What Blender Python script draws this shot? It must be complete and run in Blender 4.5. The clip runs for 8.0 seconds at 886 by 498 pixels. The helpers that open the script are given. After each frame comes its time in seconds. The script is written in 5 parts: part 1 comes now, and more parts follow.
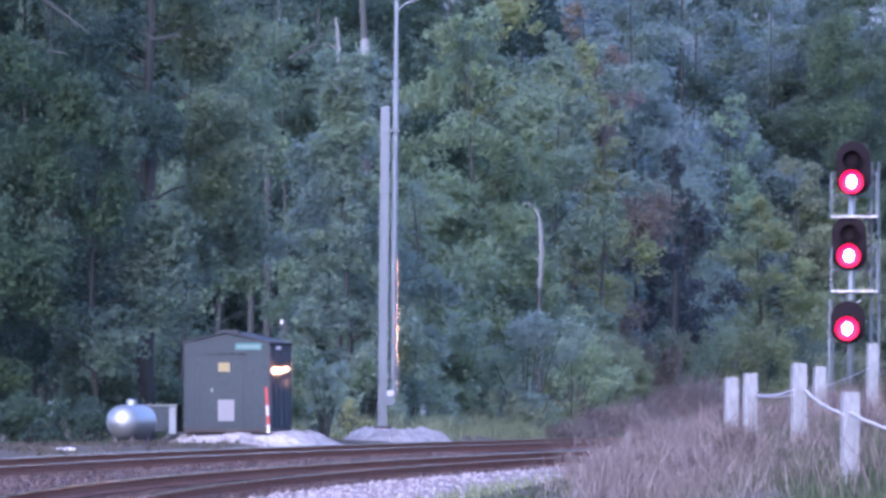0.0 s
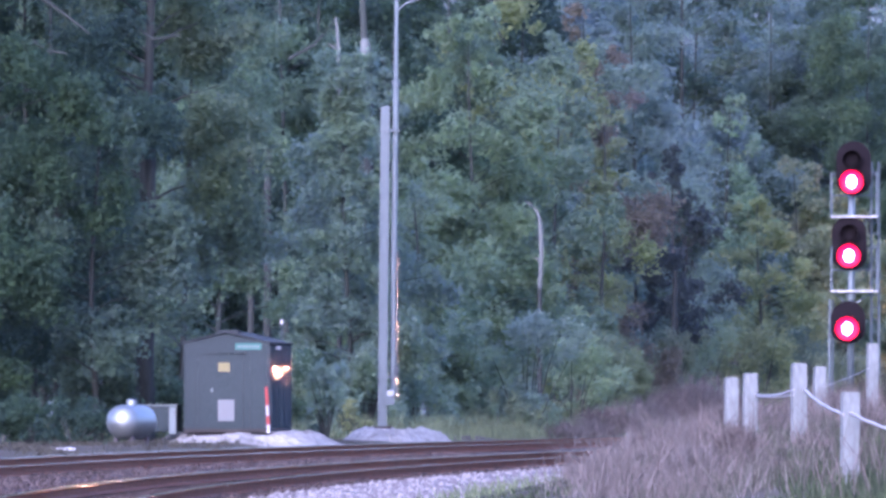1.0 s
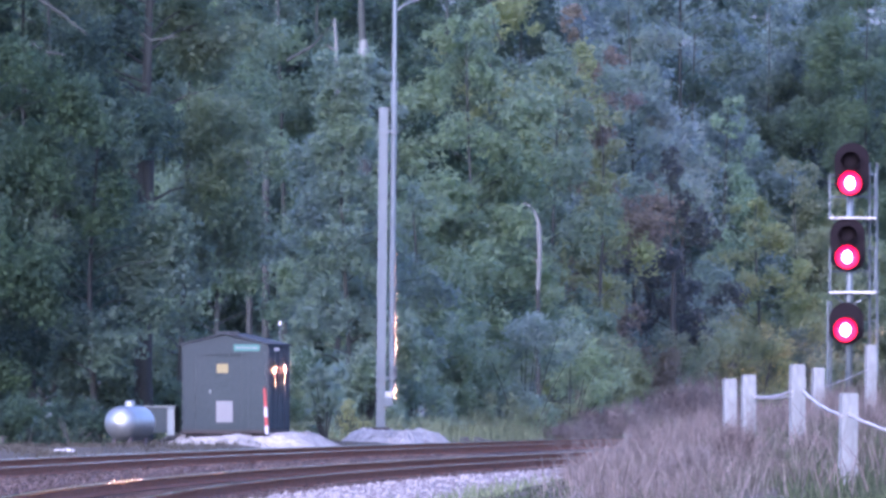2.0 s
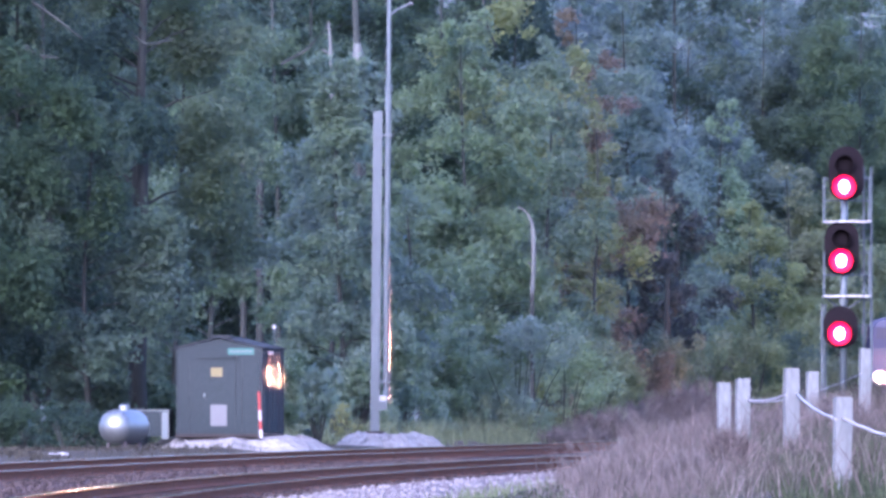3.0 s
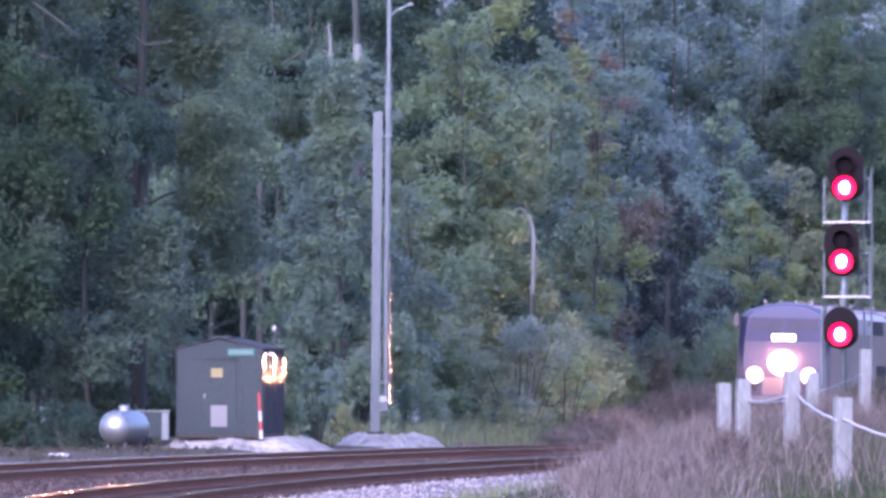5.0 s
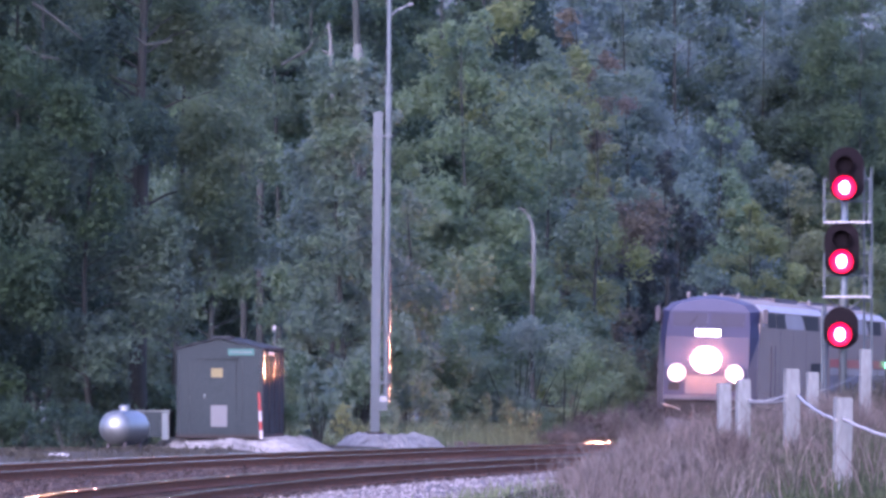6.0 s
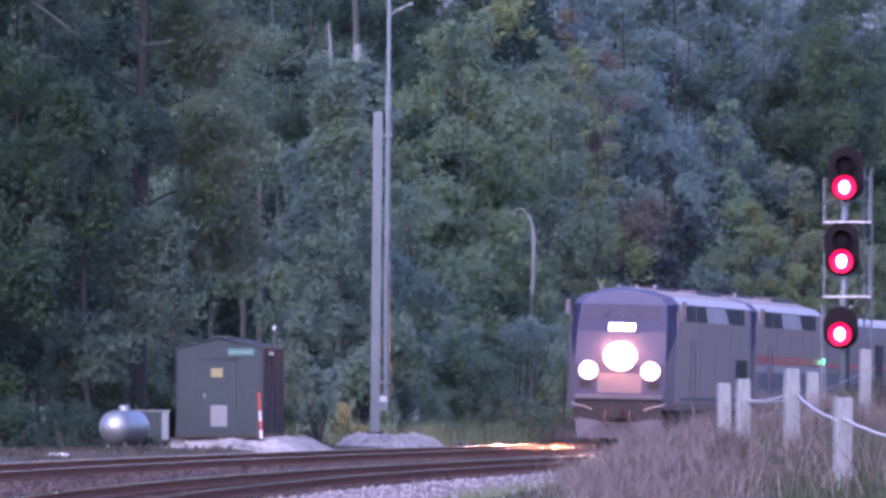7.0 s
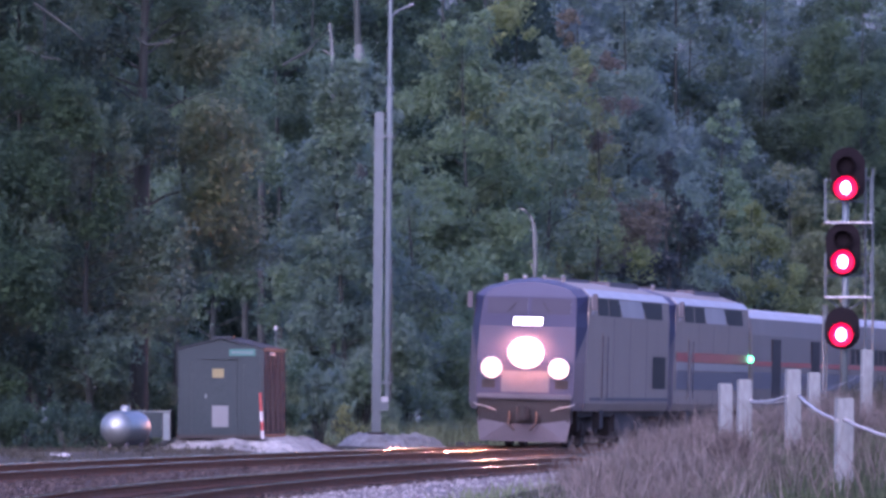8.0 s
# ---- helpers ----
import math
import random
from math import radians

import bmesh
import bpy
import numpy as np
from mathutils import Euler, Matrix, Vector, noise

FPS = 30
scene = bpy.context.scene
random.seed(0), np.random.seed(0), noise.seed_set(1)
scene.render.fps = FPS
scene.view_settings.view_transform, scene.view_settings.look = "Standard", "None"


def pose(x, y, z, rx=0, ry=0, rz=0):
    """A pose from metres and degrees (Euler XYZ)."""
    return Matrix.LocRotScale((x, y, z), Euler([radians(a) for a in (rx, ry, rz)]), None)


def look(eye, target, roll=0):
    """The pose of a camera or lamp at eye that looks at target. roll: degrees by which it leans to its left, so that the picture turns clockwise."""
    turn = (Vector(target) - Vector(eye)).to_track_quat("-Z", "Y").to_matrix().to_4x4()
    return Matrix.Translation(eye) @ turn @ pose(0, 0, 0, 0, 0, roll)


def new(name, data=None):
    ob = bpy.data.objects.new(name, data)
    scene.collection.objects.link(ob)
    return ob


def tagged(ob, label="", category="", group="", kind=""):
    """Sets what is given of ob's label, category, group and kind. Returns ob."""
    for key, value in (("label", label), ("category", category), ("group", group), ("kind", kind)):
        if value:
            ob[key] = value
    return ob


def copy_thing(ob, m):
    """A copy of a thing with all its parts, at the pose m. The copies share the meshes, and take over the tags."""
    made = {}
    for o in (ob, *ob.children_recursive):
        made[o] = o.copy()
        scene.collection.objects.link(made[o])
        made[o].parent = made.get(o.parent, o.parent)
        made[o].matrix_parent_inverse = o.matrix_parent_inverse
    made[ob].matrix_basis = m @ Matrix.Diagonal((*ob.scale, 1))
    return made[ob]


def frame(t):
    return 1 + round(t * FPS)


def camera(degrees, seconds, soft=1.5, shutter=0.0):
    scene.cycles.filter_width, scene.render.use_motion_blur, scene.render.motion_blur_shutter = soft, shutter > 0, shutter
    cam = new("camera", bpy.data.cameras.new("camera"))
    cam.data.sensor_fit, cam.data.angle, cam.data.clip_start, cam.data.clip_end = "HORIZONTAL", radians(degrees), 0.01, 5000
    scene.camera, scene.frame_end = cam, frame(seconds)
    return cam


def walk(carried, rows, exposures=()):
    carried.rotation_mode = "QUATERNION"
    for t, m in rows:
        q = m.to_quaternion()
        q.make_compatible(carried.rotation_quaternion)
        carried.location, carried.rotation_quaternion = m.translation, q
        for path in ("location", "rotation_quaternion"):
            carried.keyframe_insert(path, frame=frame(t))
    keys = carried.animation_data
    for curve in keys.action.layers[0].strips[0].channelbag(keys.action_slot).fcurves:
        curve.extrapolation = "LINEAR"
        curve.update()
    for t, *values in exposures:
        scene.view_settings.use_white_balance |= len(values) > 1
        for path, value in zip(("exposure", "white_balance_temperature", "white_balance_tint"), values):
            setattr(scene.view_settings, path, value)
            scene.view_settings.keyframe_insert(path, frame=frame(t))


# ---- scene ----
F = 17859.0          # focal length over the width of 1568
EYE = 1.6


def aim(dx, dy):
    """The camera's pose, turned a little from its first one."""
    return look((0, 0, EYE), (-dx / F * 1000, 1000, EYE + (271 + dy) / F * 1000))


cam = camera(math.degrees(2 * math.atan(784 / F)), 8.0, soft=3.1)
walk(cam, [(0, aim(0, 0)), (1.0, aim(0, 0)), (1.7, aim(0, 0)), (2.2, aim(-6.5, 5)), (2.8, aim(-13, 9.6)),
           (3.0, aim(-13.2, 8.8)), (3.5, aim(-12.8, 10.6)), (4.0, aim(-12.8, 9.9)), (4.5, aim(-13, 10)),
           (6.0, aim(-12.8, 10)), (6.5, aim(-13, 9.8)), (7.0, aim(-13, 9.7)), (7.2, aim(-13, 9.7)), (7.3, aim(-14.5, 7.5)),
           (7.4, aim(-12.5, 9)), (7.5, aim(-7.4, 4.9)), (7.6, aim(-11, 9)), (7.8, aim(-13, 9.6)), (7.9, aim(-10.8, 10)),
           (8.0, aim(-10.6, 10.6))],
     exposures=[(0, 2.1, 4920, 43), (3.0, 2.2, 4950, 43), (4.5, 2.18, 5120, 47), (6.0, 1.79, 5150, 51), (6.5, 1.76, 5150, 52), (8.0, 1.36, 5060, 53)])

# ---- light: an overcast evening sky ----
world = bpy.data.worlds.new("evening_sky")
scene.world = world
world.use_nodes = True
wn = world.node_tree
sky = wn.nodes.new("ShaderNodeTexSky")
sky.sky_type = "NISHITA"
sky.sun_disc = False
sky.sun_elevation = radians(33)
sky.sun_rotation = radians(200)
sky.dust_density = 3.0
wn.links.new(sky.outputs[0], wn.nodes["Background"].inputs[0])
wn.nodes["Background"].inputs[1].default_value = 0.15
sun = new("sun", bpy.data.lights.new("sun", "SUN"))
sun.data.energy, sun.data.angle, sun.data.color = 0.75, radians(60), (1.0, 0.96, 0.92)
sun.matrix_world = look((-40, -70, 76), (0, 40, 0))


# ---- materials ----
def mat(name, c1, c2=None, rough=0.8, metal=0.0, scale=8.0, fine=60.0, bump=0.15, island=0.0, objvar=0.0, trans=0.0, emit=None, stretch=None, spec=0.4):
    """A surface of two tones with coarse and fine variation, relief and, where wanted, light passing through."""
    m = bpy.data.materials.new(name)
    m.use_nodes = True
    n, l = m.node_tree.nodes, m.node_tree.links
    b = n["Principled BSDF"]
    b.inputs["Roughness"].default_value, b.inputs["Metallic"].default_value = rough, metal
    b.inputs["Specular IOR Level"].default_value = spec
    if emit:
        b.inputs["Base Color"].default_value = (*c1, 1)
        b.inputs["Emission Color"].default_value = (*emit[:3], 1)
        b.inputs["Emission Strength"].default_value = emit[3]
        return m
    c2 = c2 or tuple(v * 0.6 for v in c1)
    co = n.new("ShaderNodeTexCoord")
    vec = co.outputs["Object"]
    if stretch:
        mp = n.new("ShaderNodeMapping")
        mp.inputs["Scale"].default_value = stretch
        l.new(vec, mp.inputs[0])
        vec = mp.outputs[0]
    big, small = n.new("ShaderNodeTexNoise"), n.new("ShaderNodeTexNoise")
    for t, s in ((big, scale * 0.2), (small, fine)):
        t.inputs["Scale"].default_value, t.inputs["Detail"].default_value = s, 5
        l.new(vec, t.inputs["Vector"])
    add = n.new("ShaderNodeMath")
    add.operation = "MULTIPLY_ADD"
    add.inputs[1].default_value = 0.5
    half = n.new("ShaderNodeMath")
    half.operation = "MULTIPLY"
    half.inputs[1].default_value = 0.5
    l.new(big.outputs["Fac"], half.inputs[0])
    l.new(small.outputs["Fac"], add.inputs[0])
    l.new(half.outputs[0], add.inputs[2])
    fac = add.outputs[0]
    for source, amount in (("ShaderNodeNewGeometry", island), ("ShaderNodeObjectInfo", objvar)):
        if amount:
            g = n.new(source)
            k = n.new("ShaderNodeMath")
            k.operation = "MULTIPLY_ADD"
            k.inputs[1].default_value = amount
            l.new(g.outputs["Random Per Island" if island and source.endswith("Geometry") else "Random"], k.inputs[0])
            sh = n.new("ShaderNodeMath")
            sh.operation = "SUBTRACT"
            sh.inputs[1].default_value = amount * 0.5
            l.new(fac, k.inputs[2])
            l.new(k.outputs[0], sh.inputs[0])
            fac = sh.outputs[0]
    ramp = n.new("ShaderNodeValToRGB")
    ramp.color_ramp.elements[0].position, ramp.color_ramp.elements[1].position = 0.3, 0.7
    ramp.color_ramp.elements[0].color, ramp.color_ramp.elements[1].color = (*c2, 1), (*c1, 1)
    l.new(fac, ramp.inputs[0])
    l.new(ramp.outputs[0], b.inputs["Base Color"])
    if bump:
        bp = n.new("ShaderNodeBump")
        bp.inputs["Strength"].default_value, bp.inputs["Distance"].default_value = bump, 0.02
        l.new(small.outputs["Fac"], bp.inputs["Height"])
        l.new(bp.outputs[0], b.inputs["Normal"])
    if trans:
        t, mx = n.new("ShaderNodeBsdfTranslucent"), n.new("ShaderNodeMixShader")
        l.new(ramp.outputs[0], t.inputs[0])
        mx.inputs[0].default_value = trans
        l.new(b.outputs[0], mx.inputs[1])
        l.new(t.outputs[0], mx.inputs[2])
        l.new(mx.outputs[0], n["Material Output"].inputs[0])
    return m


def leafmat(name, c1, c2):
    """Leaves: yellowish green bright tone; soft tone blued to stand for hazy shade."""
    soft = (0.92 * c2[0] + 0.45 * c1[0], 0.90 * c2[1] + 0.48 * c1[1], 1.2 * c2[2] + 0.64 * c1[2])
    bright = (1.14 * c1[0] + 0.14 * c2[0], 1.19 * c1[1] + 0.14 * c2[1], 0.97 * c1[2] + 0.11 * c2[2])
    return mat(name, bright, soft, rough=0.6, scale=2.0, fine=5, bump=0, island=0.13, objvar=0.2, trans=0.7, spec=0.05)


LEAF = {
    # darker version of the dark leaf, for left-hand trees and woodland behind
    "darker": leafmat("leaf_darker", (0.055, 0.087, 0.049), (0.036, 0.056, 0.041)),
    "dark": leafmat("leaf_dark", (0.098, 0.140, 0.084), (0.062, 0.088, 0.064)),
    "brown": leafmat("leaf_brownish_green", (0.124, 0.164, 0.094), (0.084, 0.110, 0.074)),
    "mid": leafmat("leaf_mid", (0.150, 0.205, 0.128), (0.095, 0.128, 0.098)),
    "light": leafmat("leaf_light", (0.192, 0.250, 0.155), (0.142, 0.186, 0.132)),
    "olive": leafmat("leaf_olive", (0.180, 0.214, 0.110), (0.120, 0.144, 0.088)),
    # distance haze put into the leaf colour as a bluish tone
    "blue": leafmat("leaf_haze_blue", (0.160, 0.218, 0.168), (0.116, 0.156, 0.136)),
    "russet": leafmat("leaf_russet", (0.168, 0.150, 0.100), (0.100, 0.096, 0.070)),
    "yellow": leafmat("leaf_yellow_flowering", (0.26, 0.26, 0.10), (0.12, 0.14, 0.07)),
    "fresh": leafmat("leaf_fresh_green", (0.165, 0.235, 0.155), (0.115, 0.160, 0.115)),
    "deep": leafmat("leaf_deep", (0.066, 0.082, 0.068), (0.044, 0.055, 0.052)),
}
BARK = mat("bark_grey", (0.040, 0.050, 0.042), (0.021, 0.026, 0.022), rough=0.95, scale=6, fine=25, bump=0.8, stretch=(1, 1, 0.25))
BARK_DARK = mat("bark_brown", (0.032, 0.038, 0.032), (0.018, 0.021, 0.018), rough=0.95, scale=6, fine=25, bump=0.8, stretch=(1, 1, 0.25))
DEADWOOD = mat("deadwood_pale", (0.135, 0.150, 0.135), (0.068, 0.076, 0.068), rough=0.9, scale=6, fine=30, bump=0.6, stretch=(1, 1, 0.25))
GROUND = mat("ground_soil_litter", (0.078, 0.070, 0.055), (0.036, 0.035, 0.027), rough=0.95, scale=1.5, fine=9, bump=0.5, spec=0.04)
BALLAST = mat("ballast_stone_bed", (0.17, 0.16, 0.158), (0.09, 0.082, 0.08), rough=0.9, scale=6, fine=18, bump=1.0, spec=0.04)
BALLAST_DARK = mat("ballast_rust_stained", (0.072, 0.056, 0.050), (0.026, 0.019, 0.016), rough=0.95, scale=5, fine=7, bump=1.0, spec=0.04)
STONE_DARK = mat("ballast_stone_stained", (0.078, 0.061, 0.054), (0.030, 0.023, 0.020), rough=0.95, fine=25, island=0.6, spec=0.04)
STONE = mat("ballast_stone", (0.23, 0.213, 0.21), (0.10, 0.092, 0.09), rough=0.9, fine=25, island=0.7, spec=0.04)
GRAVEL = mat("gravel_pale_limestone", (0.285, 0.282, 0.268), (0.108, 0.103, 0.094), rough=0.95, scale=9, fine=6, bump=1.0, spec=0.04)
RUST = mat("rail_rusty_steel", (0.175, 0.072, 0.035), (0.088, 0.039, 0.021), rough=0.8, scale=10, fine=50, bump=0.2, metal=0.0, spec=0.1)
RAILTOP = mat("rail_polished_top", (0.60, 0.42, 0.28), (0.42, 0.28, 0.18), rough=0.09, metal=1.0, bump=0.003, fine=30)
TIE = mat("tie_creosoted_oak", (0.055, 0.04, 0.034), (0.026, 0.02, 0.018), rough=0.95, scale=8, fine=20, bump=0.6, objvar=0.5, spec=0.04)
ALU = mat("hut_aluminium", (0.028, 0.037, 0.041), (0.018, 0.025, 0.028), rough=0.36, metal=0.6, scale=3, fine=12, bump=0.03, spec=0.1)
POLE_GLINT = mat("pole_glint_steel", (0.16, 0.16, 0.155), (0.12, 0.12, 0.115), rough=0.19, metal=0.1, scale=5, fine=14, bump=0.05)
HUT_GLINT = mat("hut_glint_metal", (0.05, 0.052, 0.056), (0.036, 0.038, 0.042), rough=0.045, metal=0.3, scale=3, fine=9, bump=0.02, spec=0.1)
SIDING = mat("hut_painted_siding", (0.032, 0.048, 0.056), (0.024, 0.036, 0.042), rough=0.8, scale=3, fine=12, bump=0.05, spec=0.05)
ROOFING = mat("hut_roof_dull_sheet", (0.038, 0.046, 0.048), (0.026, 0.031, 0.033), rough=0.75, scale=3, fine=12, bump=0.05, spec=0.1)
ALU_PALE = mat("vent_pale_aluminium", (0.125, 0.135, 0.14), (0.095, 0.10, 0.105), rough=0.5, metal=0.3, bump=0.03)
GALV = mat("galvanised_steel", (0.102, 0.128, 0.134), (0.077, 0.096, 0.101), rough=0.36, metal=0.15, scale=5, fine=14, bump=0.04)
POLE = mat("mast_pole_galvanised", (0.122, 0.152, 0.157), (0.095, 0.118, 0.122), rough=0.24, metal=0.05, scale=5, fine=14, bump=0.04)
TANK = mat("tank_silver_paint", (0.225, 0.245, 0.24), (0.17, 0.188, 0.184), rough=0.44, metal=0.75, scale=4, fine=14, bump=0.05)
WHITE = mat("white_paint", (0.42, 0.42, 0.42), (0.32, 0.315, 0.31), rough=0.6, scale=12, fine=40)
POSTW = mat("post_whitewashed_wood", (0.184, 0.200, 0.196), (0.090, 0.096, 0.092), rough=0.85, scale=14, fine=20, bump=0.5, stretch=(1, 1, 0.3), spec=0.1)
REDP = mat("red_reflective_paint", (0.30, 0.035, 0.028), (0.2, 0.025, 0.02), rough=0.5)
YELLOW = mat("yellow_sign_paint", (0.155, 0.135, 0.045), (0.12, 0.1, 0.035), rough=0.5)
TEAL = mat("teal_sign_paint", (0.010, 0.098, 0.082), (0.008, 0.075, 0.062), rough=0.4)
BLACK = mat("black_signal_paint", (0.012, 0.009, 0.011), (0.007, 0.006, 0.007), rough=0.9, spec=0.08)
ROPE = mat("cable_white_plastic", (0.31, 0.305, 0.30), (0.22, 0.21, 0.2), rough=0.5)
CONCRETE = mat("concrete", (0.5, 0.48, 0.46), (0.34, 0.32, 0.3), rough=0.9)
LOCO_BLUE = mat("loco_blue_paint", (0.060, 0.060, 0.092), (0.047, 0.046, 0.072), rough=0.55, scale=4, bump=0.02, spec=0.25)
# navy paint, darkened further for the shade between the locomotives
LOCO_NAVY_SHADED = mat("loco_navy_paint_shaded", (0.014, 0.015, 0.040), (0.009, 0.010, 0.028), rough=0.55, scale=4, bump=0.02, spec=0.25)
LOCO_FACE = mat("loco_lilac_grey_paint", (0.044, 0.042, 0.066), (0.033, 0.031, 0.050), rough=0.4, scale=4, bump=0.02, spec=0.12)
LOCO_SILVER = mat("loco_silver_paint", (0.232, 0.176, 0.132), (0.155, 0.115, 0.088), rough=0.6, metal=0.0, scale=2, fine=10, bump=0.03)
# pale panel paint; on the roofs it stands for reflected sky
PALE_PANEL_SHEEN = mat("pale_panel_and_roof_sheen", (0.34, 0.31, 0.30), (0.24, 0.215, 0.205), rough=0.5, metal=0.1, scale=3, bump=0.03)
LOCO_DARK = mat("underframe_dirt_and_recess_black", (0.03, 0.024, 0.022), (0.012, 0.01, 0.009), rough=0.85, scale=5, bump=0.3)
PLOW = mat("plow_grey_paint", (0.085, 0.075, 0.085), (0.05, 0.045, 0.05), rough=0.7, scale=6)
GLASS = mat("cab_glass", (0.032, 0.029, 0.04), (0.026, 0.023, 0.033), rough=0.3, bump=0, spec=0.2)
WINDOW_DARK = mat("window_tinted", (0.014, 0.012, 0.015), (0.009, 0.008, 0.010), rough=0.5, bump=0, spec=0.1)
STRIPE_RED = mat("stripe_red", (0.34, 0.045, 0.04), (0.26, 0.035, 0.03), rough=0.4)
STRIPE_WHITE = mat("stripe_white", (0.25, 0.23, 0.22), (0.19, 0.175, 0.17), rough=0.4)
STRIPE_BLUE = mat("stripe_blue", (0.066, 0.062, 0.092), (0.048, 0.045, 0.07), rough=0.4)
STAINLESS = mat("coach_stainless_steel", (0.172, 0.138, 0.112), (0.122, 0.098, 0.08), rough=0.6, metal=0.05, scale=2, bump=0.04)
HEADLIGHT = mat("headlight_beam_glass", (1, 1, 1), emit=(1.0, 0.38, 0.15, 580))
DITCH = mat("ditch_light_glass", (1, 1, 1), emit=(1.0, 0.38, 0.13, 260))
# pale lamp bowl that stands in for the glare round the lamps
GLARE_BOWL = mat("lamp_glare_bowl", (0.5, 0.47, 0.44), (0.4, 0.38, 0.36), rough=0.5, bump=0)
BOARD = mat("number_board_lit", (1, 1, 1), emit=(1.0, 0.88, 0.84, 2))
SIG_CORE = mat("signal_lamp_core", (1, 0.2, 0.2), emit=(1.0, 0.3, 0.36, 9))
SIG_RED = mat("signal_lens_and_halo", (0.5, 0.02, 0.03), emit=(1.0, 0.002, 0.028, 0.9))
GREENLAMP = mat("marker_green_lamp", (0.2, 1, 0.4), emit=(0.12, 1.0, 0.26, 2.6))
DRY = mat("dry_grass_stalks", (0.150, 0.130, 0.115), (0.076, 0.067, 0.059), rough=0.8, scale=1.2, fine=6, bump=0, island=0.6, trans=0.2, spec=0.1)
DRYPALE = mat("dry_stalks_pale", (0.170, 0.153, 0.138), (0.085, 0.076, 0.069), rough=0.85, scale=1.2, fine=6, bump=0, island=0.7, trans=0.25, spec=0.1)
DULL = mat("dull_weeds", (0.076, 0.078, 0.056), (0.040, 0.041, 0.030), rough=0.8, scale=1.2, fine=6, bump=0, island=0.6, trans=0.2, spec=0.1)
GRASS = mat("grass_green", (0.056, 0.074, 0.038), (0.028, 0.037, 0.022), rough=0.7, scale=1.5, fine=6, bump=0, island=0.6, trans=0.25, spec=0.1)
DRYGREEN = mat("rough_turf", (0.056, 0.054, 0.04), (0.028, 0.028, 0.022), rough=0.8, scale=1.2, fine=6, bump=0, island=0.6, trans=0.2, spec=0.1)
DARKTWIG = mat("dark_twigs", (0.12, 0.102, 0.092), (0.05, 0.043, 0.04), rough=0.85, bump=0, island=0.6, spec=0.1)
# dim blue emission that stands in for haze behind the wood
HAZE_GLOW = mat("haze_glow_sheet", (0.05, 0.07, 0.07), emit=(0.50, 0.62, 0.72, 0.038))
GRASSY = mat("grass_yellowing", (0.128, 0.156, 0.082), (0.074, 0.092, 0.054), rough=0.7, scale=1.2, fine=6, bump=0, island=0.6, trans=0.25, spec=0.1)


# ---- building helpers ----
def part(name, bm, material, parent=None, label="", at=None, smooth=False):
    """Links a bmesh as one mesh object, under a thing or a part."""
    me = bpy.data.meshes.new(name)
    bmesh.ops.recalc_face_normals(bm, faces=bm.faces)
    bm.to_mesh(me)
    bm.free()
    me.materials.append(material)
    if smooth:
        me.polygons.foreach_set("use_smooth", [True] * len(me.polygons))
    ob = new(name, me)
    if parent:
        ob.parent = parent
    if at is not None:
        ob.matrix_basis = at
    if label:
        tagged(ob, label)
    return ob


def thing(name, label, category, at=None, group="", kind=""):
    ob = tagged(new(name), label, category, group, kind)
    if at is not None:
        ob.matrix_basis = at
    return ob


def box(x0, y0, z0, x1, y1, z1, bevel=0.0, bm=None):
    own = bmesh.new()
    r = bmesh.ops.create_cube(own, size=1)
    for v in own.verts:
        v.co = Vector((x0 + (v.co.x + 0.5) * (x1 - x0), y0 + (v.co.y + 0.5) * (y1 - y0), z0 + (v.co.z + 0.5) * (z1 - z0)))
    if bevel:
        bmesh.ops.bevel(own, geom=own.edges[:], offset=bevel, segments=2, affect="EDGES")
    return join(bm, own) if bm else own


def join(bm, other):
    me = bpy.data.meshes.new("temp")
    other.to_mesh(me)
    other.free()
    bm.from_mesh(me)
    bpy.data.meshes.remove(me)
    return bm


def rod(a, b, r0, r1=None, seg=10, bm=None):
    """A round bar from a to b."""
    bm = bm or bmesh.new()
    a, b = Vector(a), Vector(b)
    m = Matrix.Translation((a + b) / 2) @ (b - a).to_track_quat("Z", "Y").to_matrix().to_4x4()
    bmesh.ops.create_cone(bm, cap_ends=True, segments=seg, radius1=r0, radius2=r0 if r1 is None else r1, depth=(b - a).length, matrix=m)
    return bm


def tube(points, radii, seg=8, bm=None):
    """A tapered tube through points."""
    bm = bm or bmesh.new()
    pts = [Vector(p) for p in points]
    rings = []
    for i, p in enumerate(pts):
        d = (pts[min(i + 1, len(pts) - 1)] - pts[max(i - 1, 0)]).normalized()
        u = d.orthogonal().normalized() if abs(d.z) < 0.9 else (Vector((1, 0, 0)) - d * d.x).normalized()
        w = d.cross(u)
        rings.append([bm.verts.new(p + radii[i] * (u * math.cos(k * math.tau / seg) + w * math.sin(k * math.tau / seg))) for k in range(seg)])
    for r, q in zip(rings, rings[1:]):
        for k in range(seg):
            bm.faces.new((r[k], r[(k + 1) % seg], q[(k + 1) % seg], q[k]))
    for ring in (rings[0], rings[-1]):
        for e in bm.faces.new(ring).edges:
            e.smooth = False
    return bm


